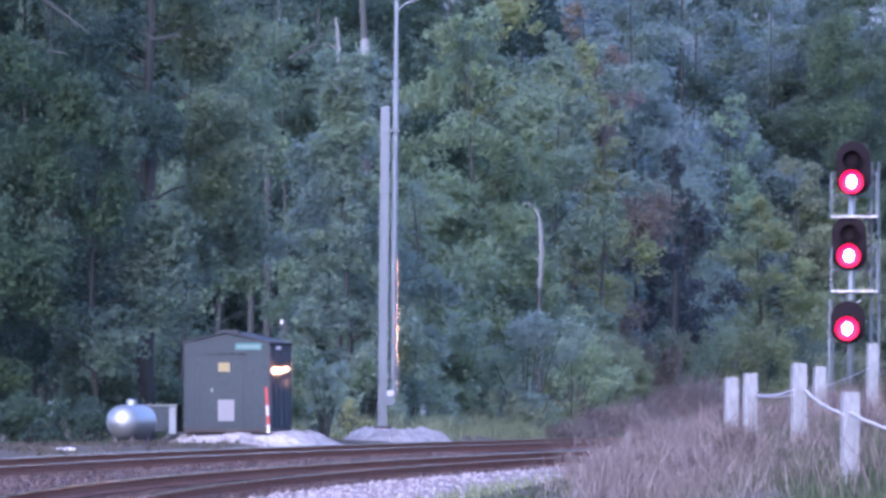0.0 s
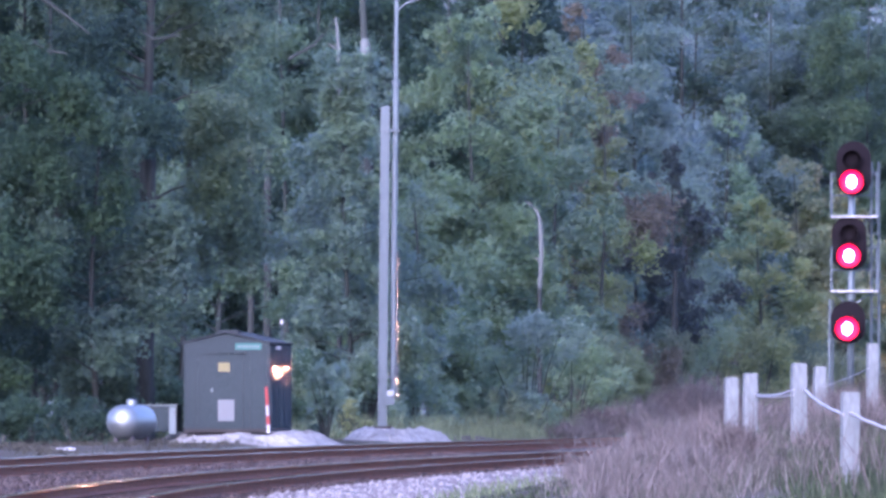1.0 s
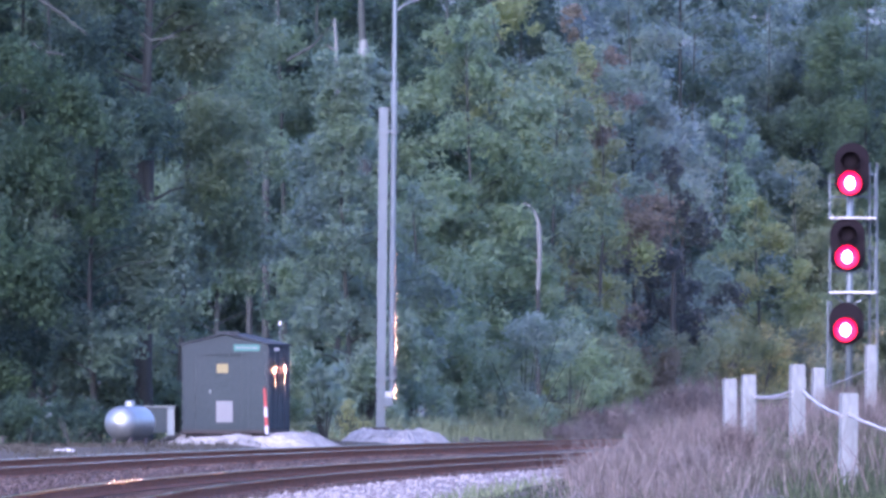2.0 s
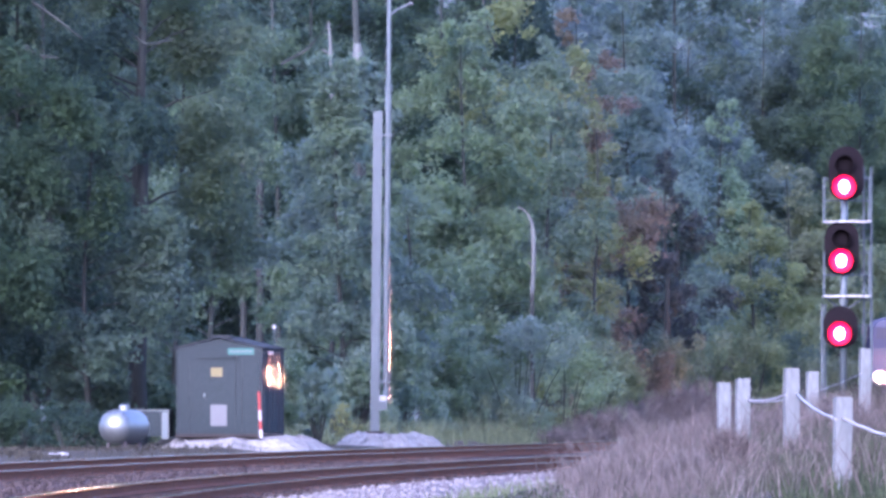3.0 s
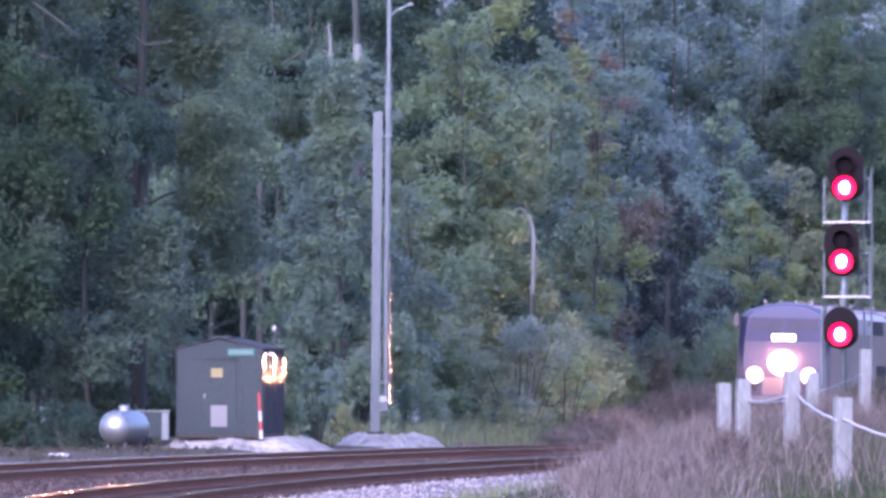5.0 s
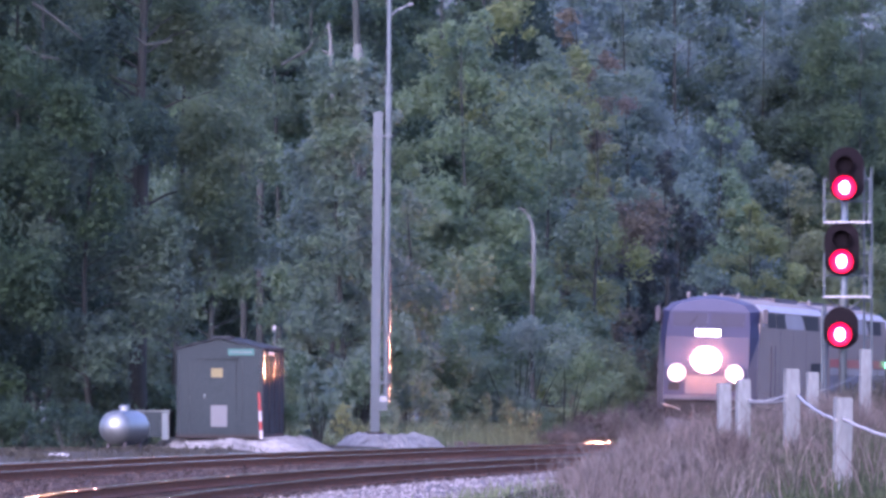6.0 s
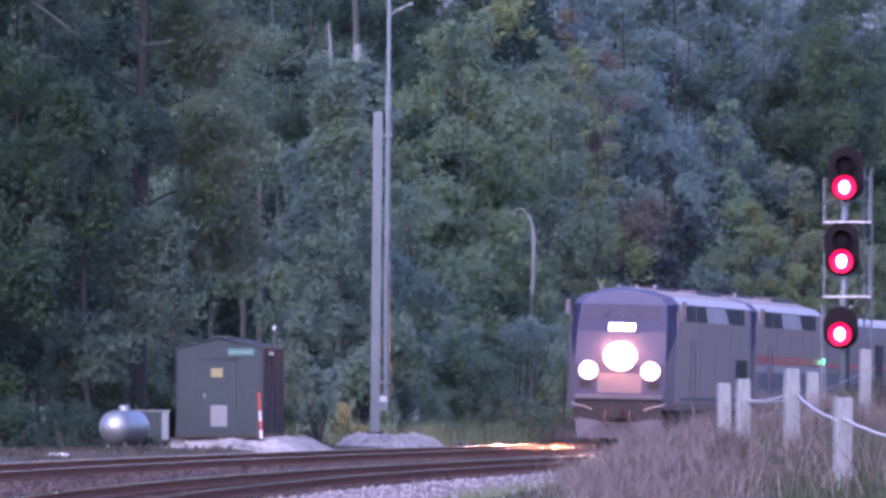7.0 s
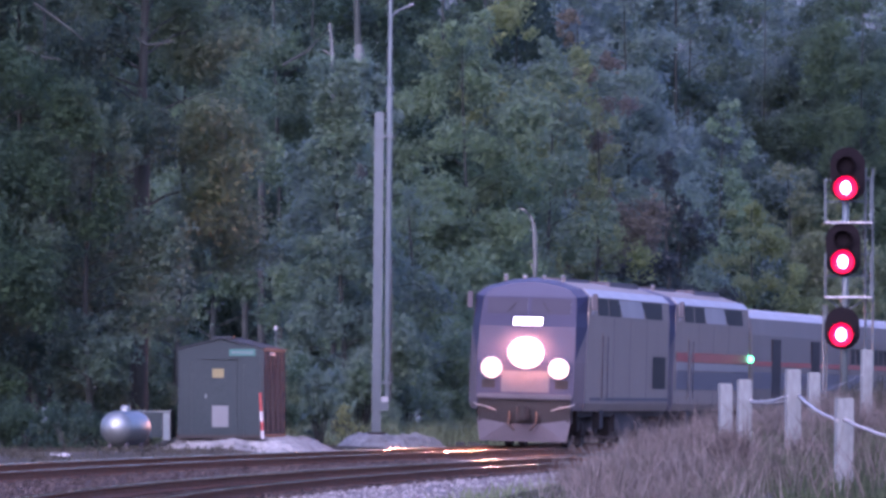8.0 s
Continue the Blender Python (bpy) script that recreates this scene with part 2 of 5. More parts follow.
def tris(name, verts, material, parent=None):
    """One mesh of loose three-sided pieces from an array (n, 3, 3)."""
    n = len(verts)
    me = bpy.data.meshes.new(name)
    me.vertices.add(n * 3), me.loops.add(n * 3), me.polygons.add(n)
    me.vertices.foreach_set("co", verts.astype(np.float32).ravel())
    me.loops.foreach_set("vertex_index", np.arange(n * 3, dtype=np.int32))
    me.polygons.foreach_set("loop_start", np.arange(0, n * 3, 3, dtype=np.int32))
    me.update(calc_edges=True)
    me.materials.append(material)
    ob = new(name, me)
    ob.parent = parent
    return ob


def quads(name, verts, material, parent=None, label="", kind=""):
    """One mesh of loose four-sided pieces from an array (n, 4, 3)."""
    n = len(verts)
    me = bpy.data.meshes.new(name)
    me.vertices.add(n * 4), me.loops.add(n * 4), me.polygons.add(n)
    me.vertices.foreach_set("co", verts.astype(np.float32).ravel())
    me.loops.foreach_set("vertex_index", np.arange(n * 4, dtype=np.int32))
    me.polygons.foreach_set("loop_start", np.arange(0, n * 4, 4, dtype=np.int32))
    me.update(calc_edges=True)
    me.materials.append(material)
    ob = new(name, me)
    if parent:
        ob.parent = parent
    return tagged(ob, label, "", "", kind)


# ---- the line of the tracks ----
def lat(d):
    """How far the far track's middle lies to the right of the camera's axis, d metres out."""
    def curve(e):
        u = (e - 150) / 50
        return -8.223 + 2.14 * u + 1.563 * u * u - 0.161 * u ** 3
    if d > 352:
        return curve(352) + (d - 352) * (curve(352) - curve(351)) + 0.00025 * (d - 352) ** 2
    if d < 115:
        return curve(115) + (d - 115) * (curve(116) - curve(115))
    return curve(d)


def side(d, o):
    """The place o metres to the right of the far track's middle at distance d along the view."""
    s = (lat(d + 0.5) - lat(d - 0.5))
    k = 1 / math.sqrt(1 + s * s)
    return lat(d) + o * k, d - o * s * k


SPACING = 4.3
RAIL_Z = 0.607


def step(a, b, v):
    t = min(1, max(0, (v - a) / (b - a)))
    return t * t * (3 - 2 * t)


def ground_z(x, y):
    """The height of the ground: level by the tracks, higher on the bank beside them and behind them."""
    o = x - lat(y)
    z = 0.02
    z += 0.55 * step(-2.8, -5, o)
    z += (0.25 + 0.85 * step(95, 160, y)) * step(7.2, 14, o) * step(20, 90, y)
    z += 0.06 * noise.noise(Vector((x * 0.5, y * 0.5, 0))) + 0.12 * noise.noise(Vector((x * 0.09, y * 0.09, 3))) * step(2.0, 6.0, abs(o - 2))
    z -= 0.15 * step(-3.5, -1, o) * step(9, 6, o)
    return z


# ---- ground and tracks ----
def build_ground():
    xs = np.concatenate([[-3000, -1200, -500, -200, -100], np.arange(-60, 60.1, 1.0), [100, 200, 500, 1200, 3000]])
    ys = np.concatenate([[-3000, -1000, -300, -100, -40, 0, 30, 60], np.arange(80, 200, 1.0), np.arange(200, 480, 2.0), [520, 600, 800, 1400, 4000]])
    bm = bmesh.new()
    grid = [[bm.verts.new((x, y, ground_z(float(x), float(y)) if abs(x) < 61 and 0 <= y < 520 else 0.3)) for x in xs] for y in ys]
    for r, q in zip(grid, grid[1:]):
        for i in range(len(xs) - 1):
            bm.faces.new((r[i], r[i + 1], q[i + 1], q[i]))
    tagged(part("ground", bm, GROUND, smooth=True), "dark soil and leaf litter beside the railway", "ground", kind="structure")


def sweep(profile, o, z, d0, d1, dd):
    """A closed outline (x, z) drawn along the track at an offset."""
    bm = bmesh.new()
    rings = []
    for d in np.arange(d0, d1 + 0.01, dd):
        ring = []
        for brg, pz in profile:
            x, y = side(float(d), o + brg)
            ring.append(bm.verts.new((x, y, z + pz)))
        rings.append(ring)
    n = len(profile)
    for r, q in zip(rings, rings[1:]):
        for k in range(n):
            bm.faces.new((r[k], r[(k + 1) % n], q[(k + 1) % n], q[k]))
    bm.faces.new(rings[0]), bm.faces.new(rings[-1])
    return bm


RAIL = [(-0.075, -0.17), (0.075, -0.17), (0.075, -0.155), (0.012, -0.13), (0.012, -0.05), (0.037, -0.038), (0.037, -0.006), (0.03, 0.0),
        (-0.03, 0.0), (-0.037, -0.006), (-0.037, -0.038), (-0.012, -0.05), (-0.012, -0.13), (-0.075, -0.155)]


CROWN = [(-0.0375, -0.013)] + [(0.0405, -0.034), (0.0378, -0.014)] + [(s * (0.0225 + 0.015 * math.cos(a)), -0.0115 + 0.015 * math.sin(a)) for s, angles in ((1, range(10, 91, 16)), (-1, range(90, -1, -15))) for a in map(radians, angles)]


def build_track(name, o, za, zb, label):
    track = thing(name, label, "railway track", kind="structure")
    for off, z in ((-0.7525, za), (0.7525, zb)):
        rail = part("rail", sweep(RAIL, o + off, z, 60, 470, 1.5), RUST, track)
        part("running_surface", sweep([(brg if off < 0 else -brg, pz) for brg, pz in CROWN], o + off, z, 60, 470, 1.0), RAILTOP, rail, "worn shiny steel rail top", smooth=True)
    me = bpy.data.meshes.new("tie")
    bm = box(-1.3, -0.11, -0.18, 1.3, 0.11, 0, 0.012)
    bm.to_mesh(me)
    bm.free()
    me.materials.append(TIE)
    rest = bmesh.new()
    tilt = math.degrees(math.atan2(za - zb, 1.505))
    rnd = random.Random(5)
    i = 0
    for d in np.arange(112, 400, 0.53):
        x, y = side(float(d), o)
        s = lat(float(d) + 0.5) - lat(float(d) - 0.5)
        m = pose(x, y, (za + zb) / 2 - 0.172 + rnd.uniform(-0.01, 0.006), 0, tilt, -math.degrees(math.atan(s)) + rnd.uniform(-1.2, 1.2))
        if i < 148:
            t = new("tie", me)
            t.parent = track
            t.matrix_basis = m
        else:
            b = box(-1.3, -0.11, -0.18, 1.3, 0.11, 0)
            b.transform(m)
            join(rest, b)
        i += 1
    tagged(part("far_ties", rest, TIE, track), kind="stuff")
    return track


def build_ballast():
    """The stone bed: rust-stained between the rails, pale on the shoulders."""
    heights = [(-3.6, -0.1), (-2.5, 0.34), (-1.6, 0.40), (0, 0.42), (1.6, 0.38), (2.2, 0.30), (2.7, 0.24), (4.3, 0.235), (5.8, 0.20), (6.3, 0.12), (7.0, 0.0), (7.6, -0.03), (8.4, 0.0), (10.6, 0.16)]
    for name, lo, hi, material, label in (("ballast_bed", -1.7, 5.75, BALLAST_DARK, "rust-stained dark ballast between the rails"),
                                          ("ballast_shoulder", 5.75, 10.4, BALLAST, "pale grey crushed stone track shoulder"),
                                          ("ballast_shoulder_far", -3.6, -1.7, BALLAST_DARK, "grey crushed stone behind the far track")):
        bm = bmesh.new()
        os_ = np.arange(lo, hi + 0.01, 0.2 if name != "ballast_bed" else 0.25)
        rings = []
        for d in np.arange(60, 470, 1.0 if name != "ballast_bed" else 1.5):
            row = []
            for o in os_:
                x, y = side(float(d), float(o))
                z = float(np.interp(o, [h[0] for h in heights], [h[1] for h in heights]))
                z += 0.03 * noise.noise(Vector((x * 3, y * 1.7, 1)))
                row.append(bm.verts.new((x, y, z)))
            rings.append(row)
        for r, q in zip(rings, rings[1:]):
            for k in range(len(os_) - 1):
                bm.faces.new((r[k], r[k + 1], q[k + 1], q[k]))
        tagged(part(name, bm, material, smooth=True), label, "ballast", kind="structure")
    rng = np.random.default_rng(3)
    # loose stones, four faces each above the bed
    crown = np.array([(1, 0, 0), (0, 1, 0), (-1, 0, 0), (0, -1, 0), (0, 0, 1)], float)
    tri = np.array([(0, 1, 4), (1, 2, 4), (2, 3, 4), (3, 0, 4)])
    for name, n, o0, o1, lift, material, label in (("ballast_stones", 15000, 5.7, 10.3, 0.0, STONE, "loose pale grey crushed ballast stones"),
                                                   ("track_stones", 17000, -1.7, 5.7, 0.0, STONE_DARK, "rust-stained ballast stones between the rails")):
        d = 118 + 117 * rng.random(n) ** 1.5
        o = rng.uniform(o0, o1, n)
        vs, fs = [], []
        for i in range(n):
            x, y = side(float(d[i]), float(o[i]))
            z = float(np.interp(o[i], [h[0] for h in heights], [h[1] for h in heights])) + 0.01
            r = rng.uniform(0.02, 0.05) * np.array([1, rng.uniform(0.7, 1.3), rng.uniform(0.8, 1.3)])
            vs.append(crown * r * rng.uniform(0.7, 1.2, (5, 1)) + (x, y, z))
            fs.append(tri + 5 * i)
        me = bpy.data.meshes.new(name)
        me.from_pydata(np.concatenate(vs).tolist(), [], np.concatenate(fs).tolist())
        me.materials.append(material)
        tagged(new(name, me), label, "stones", kind="stuff")


def build_mound(name, x, y, rx, ry, top, label):
    """A heap of pale gravel."""
    bm = bmesh.new()
    rings = []
    for k in range(0, 31):
        q = k / 30
        ring = []
        for j in range(96):
            a = j * math.tau / 96
            w = 1 + 0.16 * noise.noise(Vector((math.cos(a) * 2.2, math.sin(a) * 2.2, x)))
            brg, py = x + rx * q * w * math.cos(a), y + ry * q * w * math.sin(a)
            z = 0.3 + (top - 0.3) * (1 - step(0.5, 1.0, q))
            z += (0.09 * noise.noise(Vector((brg * 1.7, py * 1.1, 7))) + 0.075 * noise.noise(Vector((brg * 6, py * 5, 2))) + 0.04 * noise.noise(Vector((brg * 15, py * 12, 5)))) * (1 if q > 0.42 else 0.25)
            ring.append(bm.verts.new((brg, py, z)))
        rings.append(ring)
    for r, q in zip(rings, rings[1:]):
        for j in range(96):
            bm.faces.new((r[j], r[(j + 1) % 96], q[(j + 1) % 96], q[j]))
    bm.faces.new(rings[0])
    bmesh.ops.remove_doubles(bm, verts=bm.verts, dist=0.001)
    tagged(part(name, bm, GRAVEL), label, "gravel", kind="structure")


build_ground()
build_ballast()
build_track("track_far", 0.0, RAIL_Z + 0.028, RAIL_Z - 0.028, "rusty railway track on dark ties, shiny rail tops")
build_track("track_near", SPACING, RAIL_Z - 0.151, RAIL_Z - 0.211, "rusty railway track nearer the road, shiny rail tops")
build_mound("gravel_pad", -4.8, 247.6, 3.1, 4.6, 0.86, "pale limestone gravel pad under the signal hut")
build_mound("gravel_mound", -1.3, 271, 1.9, 3.4, 0.86, "pale limestone gravel mound round the mast foot")


# ---- the hut, the tank and the poles ----
def build_hut():
    hut = thing("signal_hut", "grey aluminium railway signal hut on a gravel pad", "hut", pose(-5.26, 245, 0.92, 0, 0, -5.9))
    w, dp, h, ridge = 1.04, 4.5, 2.1, 2.36
    bm = bmesh.new()
    outline = [(-w, 0), (w, 0), (w, h), (0.0, ridge - 0.02), (-w, h)]
    f = [bm.verts.new((x, 0, z)) for x, z in outline]
    b = [bm.verts.new((x, dp, z)) for x, z in outline]
    bm.faces.new(f), bm.faces.new(b)
    for i in range(5):
        bm.faces.new((f[i], f[(i + 1) % 5], b[(i + 1) % 5], b[i]))
    part("body", bm, ALU, hut)
    # roof sheet, with an overhang
    bm = bmesh.new()
    for s in (-1, 1):
        a = [(0, -0.06, ridge + 0.01), (s * (w + 0.06), -0.06, h + 0.0), (s * (w + 0.06), dp + 0.06, h), (0, dp + 0.06, ridge + 0.01)]
        lo, hi = [bm.verts.new(p) for p in a], [bm.verts.new((p[0], p[1], p[2] + 0.035)) for p in a]
        bm.faces.new(lo), bm.faces.new(hi)
        for i in range(4):
            bm.faces.new((lo[i], lo[(i + 1) % 4], hi[(i + 1) % 4], hi[i]))
    part("roof", bm, ROOFING, hut)
    part("roof_vent", box(-0.22, 0.1, ridge, 0.30, 0.7, ridge + 0.07, 0.02), ROOFING, hut)
    door = part("door", box(-0.44, -0.028, 0.1, 0.42, -0.003, 1.85, 0.008), ALU, hut)
    part("door_handle", box(-0.37, -0.07, 0.92, -0.33, -0.028, 1.02, 0.01), GALV, door, "small steel handle")
    vent = part("door_vent", box(-0.20, -0.04, 0.22, 0.20, -0.028, 0.74, 0.004), ALU_PALE, door, "pale louvred vent panel")
    for k in range(9):
        part("slat", box(-0.18, -0.052, 0.25 + k * 0.052, 0.18, -0.04, 0.275 + k * 0.052), ALU_PALE, vent)
    part("door_hood", box(-0.48, -0.09, 1.86, 0.46, -0.003, 1.89, 0.006), ALU, hut)
    part("warning_plate", box(-0.19, -0.036, 1.42, 0.09, -0.028, 1.64, 0.003), YELLOW, door, "yellow warning plate")
    sign = part("name_sign", box(0.22, -0.024, 1.95, 0.86, -0.003, 2.11, 0.004), TEAL, hut, "teal name sign with a pale line of lettering")
    for k in range(8):
        part("letter_bar", box(0.28 + k * 0.068, -0.028, 2.005, 0.325 + k * 0.068, -0.024, 2.055), ALU_PALE, sign)
    for x in (-0.98, -0.72, 0.56, 0.98):
        part("seam", box(x - 0.012, -0.016, 0.05, x + 0.012, -0.002, 1.98 if abs(x) > 0.9 else 1.85), ALU, hut)
    # ribbed side towards the tracks, slightly bent; every sixth rib made glossy to glint
    rnd = random.Random(12)
    for k in range(26):
        y = 0.12 + k * 0.17
        part("rib", box(-0.013, -0.045, -1.0, 0.013, 0.045, 1.0), HUT_GLINT if k % 6 == 1 else SIDING, hut, at=pose(w + 0.022, y, 1.06, 0, rnd.uniform(-0.5, 0.5), rnd.uniform(0.6, 1.1)))
    # dull sheet added to stop the glossy wall flaring between ribs
    part("side_sheet", box(w + 0.001, 0.02, 0.04, w + 0.006, dp - 0.02, 2.112), SIDING, hut)
    # plates added and turned so that they throw headlight glints
    for y, z in ((0.7, 1.46), (1.9, 1.38), (3.3, 1.5)):
        part("latch_plate", box(-0.01, -0.07, -0.05, 0.01, 0.07, 0.05), HUT_GLINT, hut, "small shiny plate added for headlight glints", at=pose(w + 0.04, y, z, 0, 0, 1.43))
    part("corner_trim", box(w - 0.02, -0.02, 0.02, w + 0.034, 0.03, 2.08, 0.006), ROOFING, hut)
    lamp = part("wall_lamp", box(w + 0.0, 1.2, 1.96, w + 0.13, 1.5, 2.04, 0.02), WHITE, hut, "white wall lamp housing")
    part("skirting", box(-w - 0.02, -0.03, -0.06, w + 0.02, dp + 0.02, 0.03, 0.01), LOCO_DARK, hut, "dark base frame")
    ant = part("antenna", rod((w - 0.12, 3.6, 2.05), (w - 0.12, 3.6, 2.62), 0.013), GALV, hut)
    part("antenna_cap", rod((w - 0.12, 3.6, 2.6), (w - 0.12, 3.6, 2.71), 0.042, 0.028), WHITE, ant)


def build_cabinet():
    c = thing("equipment_cabinet", "low grey metal equipment cabinet beside the hut", "cabinet", pose(-6.75, 245.6, 0.88, 0, 0, -7))
    part("body", box(-0.55, 0, 0, 0.28, 0.7, 0.62, 0.015), ALU, c)
    part("top", box(-0.57, -0.03, 0.622, 0.3, 0.73, 0.66, 0.01), GALV, c)
    part("door", box(-0.5, -0.018, 0.05, 0.05, -0.002, 0.57, 0.006), ALU, c)
    part("pale_box", box(0.1, -0.10, -0.06, 0.27, -0.02, 0.60, 0.012), GALV, c, "pale upright metal box")


def build_tank():
    t = thing("propane_tank", "silver painted propane tank on short feet", "gas tank", pose(-7.25, 235, 0.64, 0, 0, 70))
    bm = bmesh.new()
    R, L = 0.40, 0.62
    prof = [(-L - 0.24, 0.0), (-L - 0.225, 0.1), (-L - 0.18, 0.21), (-L - 0.1, 0.32), (-L, 0.385), (-L + 0.08, R), (L - 0.08, R), (L, 0.385), (L + 0.1, 0.32), (L + 0.18, 0.21), (L + 0.225, 0.1), (L + 0.24, 0.0)]
    rings = [[bm.verts.new((x, max(r, 0.001) * math.cos(a * math.tau / 32), 0.5 + max(r, 0.001) * math.sin(a * math.tau / 32))) for a in range(32)] for x, r in prof]
    for r, q in zip(rings, rings[1:]):
        for k in range(32):
            bm.faces.new((r[k], r[(k + 1) % 32], q[(k + 1) % 32], q[k]))
    part("shell", bm, TANK, t, smooth=True)
    dome = part("valve_dome", rod((0, 0, 0.86), (0, 0, 1.0), 0.13, 0.115, 20), TANK, t)
    part("dome_lid", rod((0, 0, 1.0), (0, 0, 1.03), 0.125, 0.09, 20), TANK, dome)
    for x in (-0.45, 0.45):
        for y in (-0.2, 0.2):
            part("foot", box(x - 0.05, y - 0.04, -0.06, x + 0.05, y + 0.04, 0.2, 0.01), PLOW, t)
    slab = part("support_slab", box(-0.6, -0.3, -0.12, 0.6, 0.3, -0.02, 0.02), PLOW, t)


def build_mast():
    x, y, z = -1.62, 270, 0.94
    m = thing("antenna_mast", "tall grey galvanised radio mast with a square hinge post", "mast", pose(x, y, z))
    part("hinge_post", box(-0.13, -0.1, 0, 0.12, 0.14, 8.58, 0.012), GALV, m, at=pose(0, 0, 0, 0, 0.55, 0))
    pole = part("pole", tube([(0.285, 0, 0.9), (0.30, 0, 4), (0.36, 0, 9.2)], [0.085, 0.085, 0.085], 14), POLE, m, smooth=True)
    part("upper_pole", tube([(0.36, 0, 9.2), (0.42, 0, 16.5)], [0.062, 0.045], 12), POLE, m, smooth=True)
    part("joint_collar", rod((0.357, 0, 9.12), (0.36, 0, 9.26), 0.105, seg=14), GALV, m)
    box_ = part("control_box", box(0.06, -0.2, 0.58, 0.33, -0.02, 0.98, 0.015), GALV, m)
    part("box_cover", box(0.12, -0.215, 0.82, 0.31, -0.2, 0.97, 0.006), WHITE, box_, "white cover plate")
    for k in range(2):
        zz = 1.3 + k * 6.6
        part("clamp", box(-0.15, -0.14, zz, 0.40, 0.16, zz + 0.07, 0.01), GALV, m, at=pose(0, 0, 0, 0, 0.5, 0))
    # short shiny strips added along the pole, bowed and tilted to catch the headlights
    rnd = random.Random(4)
    for k in range(26):
        zz = 0.85 + k * 0.15
        part("cable_guard", box(-0.006, -0.08, -0.073, 0.006, 0.08, 0.073), POLE_GLINT, m, "shiny strip added to glint along the pole",
             at=pose(0.385 + 0.005 * (zz - 1.2), 0, zz, 0, 2.6 * (zz - 1.95) + rnd.uniform(-0.5, 0.5), -5.15 + rnd.uniform(-0.3, 0.15)))
    part("bracket_lamp", rod((0.39, -0.08, 1.35), (0.39, -0.14, 1.6), 0.035, 0.045), ALU_PALE, m)
    arm = part("antenna_arm", tube([(0.40, 0, 11.15), (0.62, -0.05, 11.32), (0.95, -0.1, 11.45)], [0.03, 0.028, 0.025], 8), GALV, m)
    part("antenna_tip", rod((0.88, -0.09, 11.43), (1.02, -0.11, 11.47), 0.05, 0.04), ALU_PALE, arm)
    part("foot_plate", box(-0.24, -0.2, -0.05, 0.24, 0.24, 0.02, 0.008), LOCO_DARK, m)
    part("footing", box(-0.22, -0.24, -0.35, 0.1, 0.2, -0.05, 0.02), CONCRETE, m)


def build_marker():
    m = thing("marker_post", "red and white banded marker stake leaning by the hut", "marker post", pose(-4.17, 241.5, 0.86, 0, -3, 0))
    for k, (a, b, material) in enumerate(((0, 0.2, WHITE), (0.2, 0.42, REDP), (0.42, 0.66, WHITE), (0.66, 1.08, REDP))):
        part("band", rod((0, 0, a), (0, 0, b), 0.042 - 0.002 * k, seg=12), material, m)
    part("cap", rod((0, 0, 1.08), (0, 0, 1.11), 0.045, 0.02, 12), REDP, m)


build_hut()
build_cabinet()
build_tank()
build_mast()
build_marker()


def build_litter(x, y, r):
    bm = bmesh.new()
    bmesh.ops.create_icosphere(bm, subdivisions=2, radius=r)
    for v in bm.verts:
        v.co = Vector((v.co.x * 1.5, v.co.y, v.co.z * 0.55)) * (1 + 0.3 * noise.noise(v.co * 14 + Vector((x, 0, 0))))
    ob = part("litter_bag", bm, WHITE, at=pose(x, y, ground_z(x, y) + r * 0.3))
    tagged(ob, "crumpled white plastic bag lying on the ground", "litter", group="litter by the track")


build_litter(-8.05, 218, 0.09)
build_litter(-8.3, 219, 0.07)


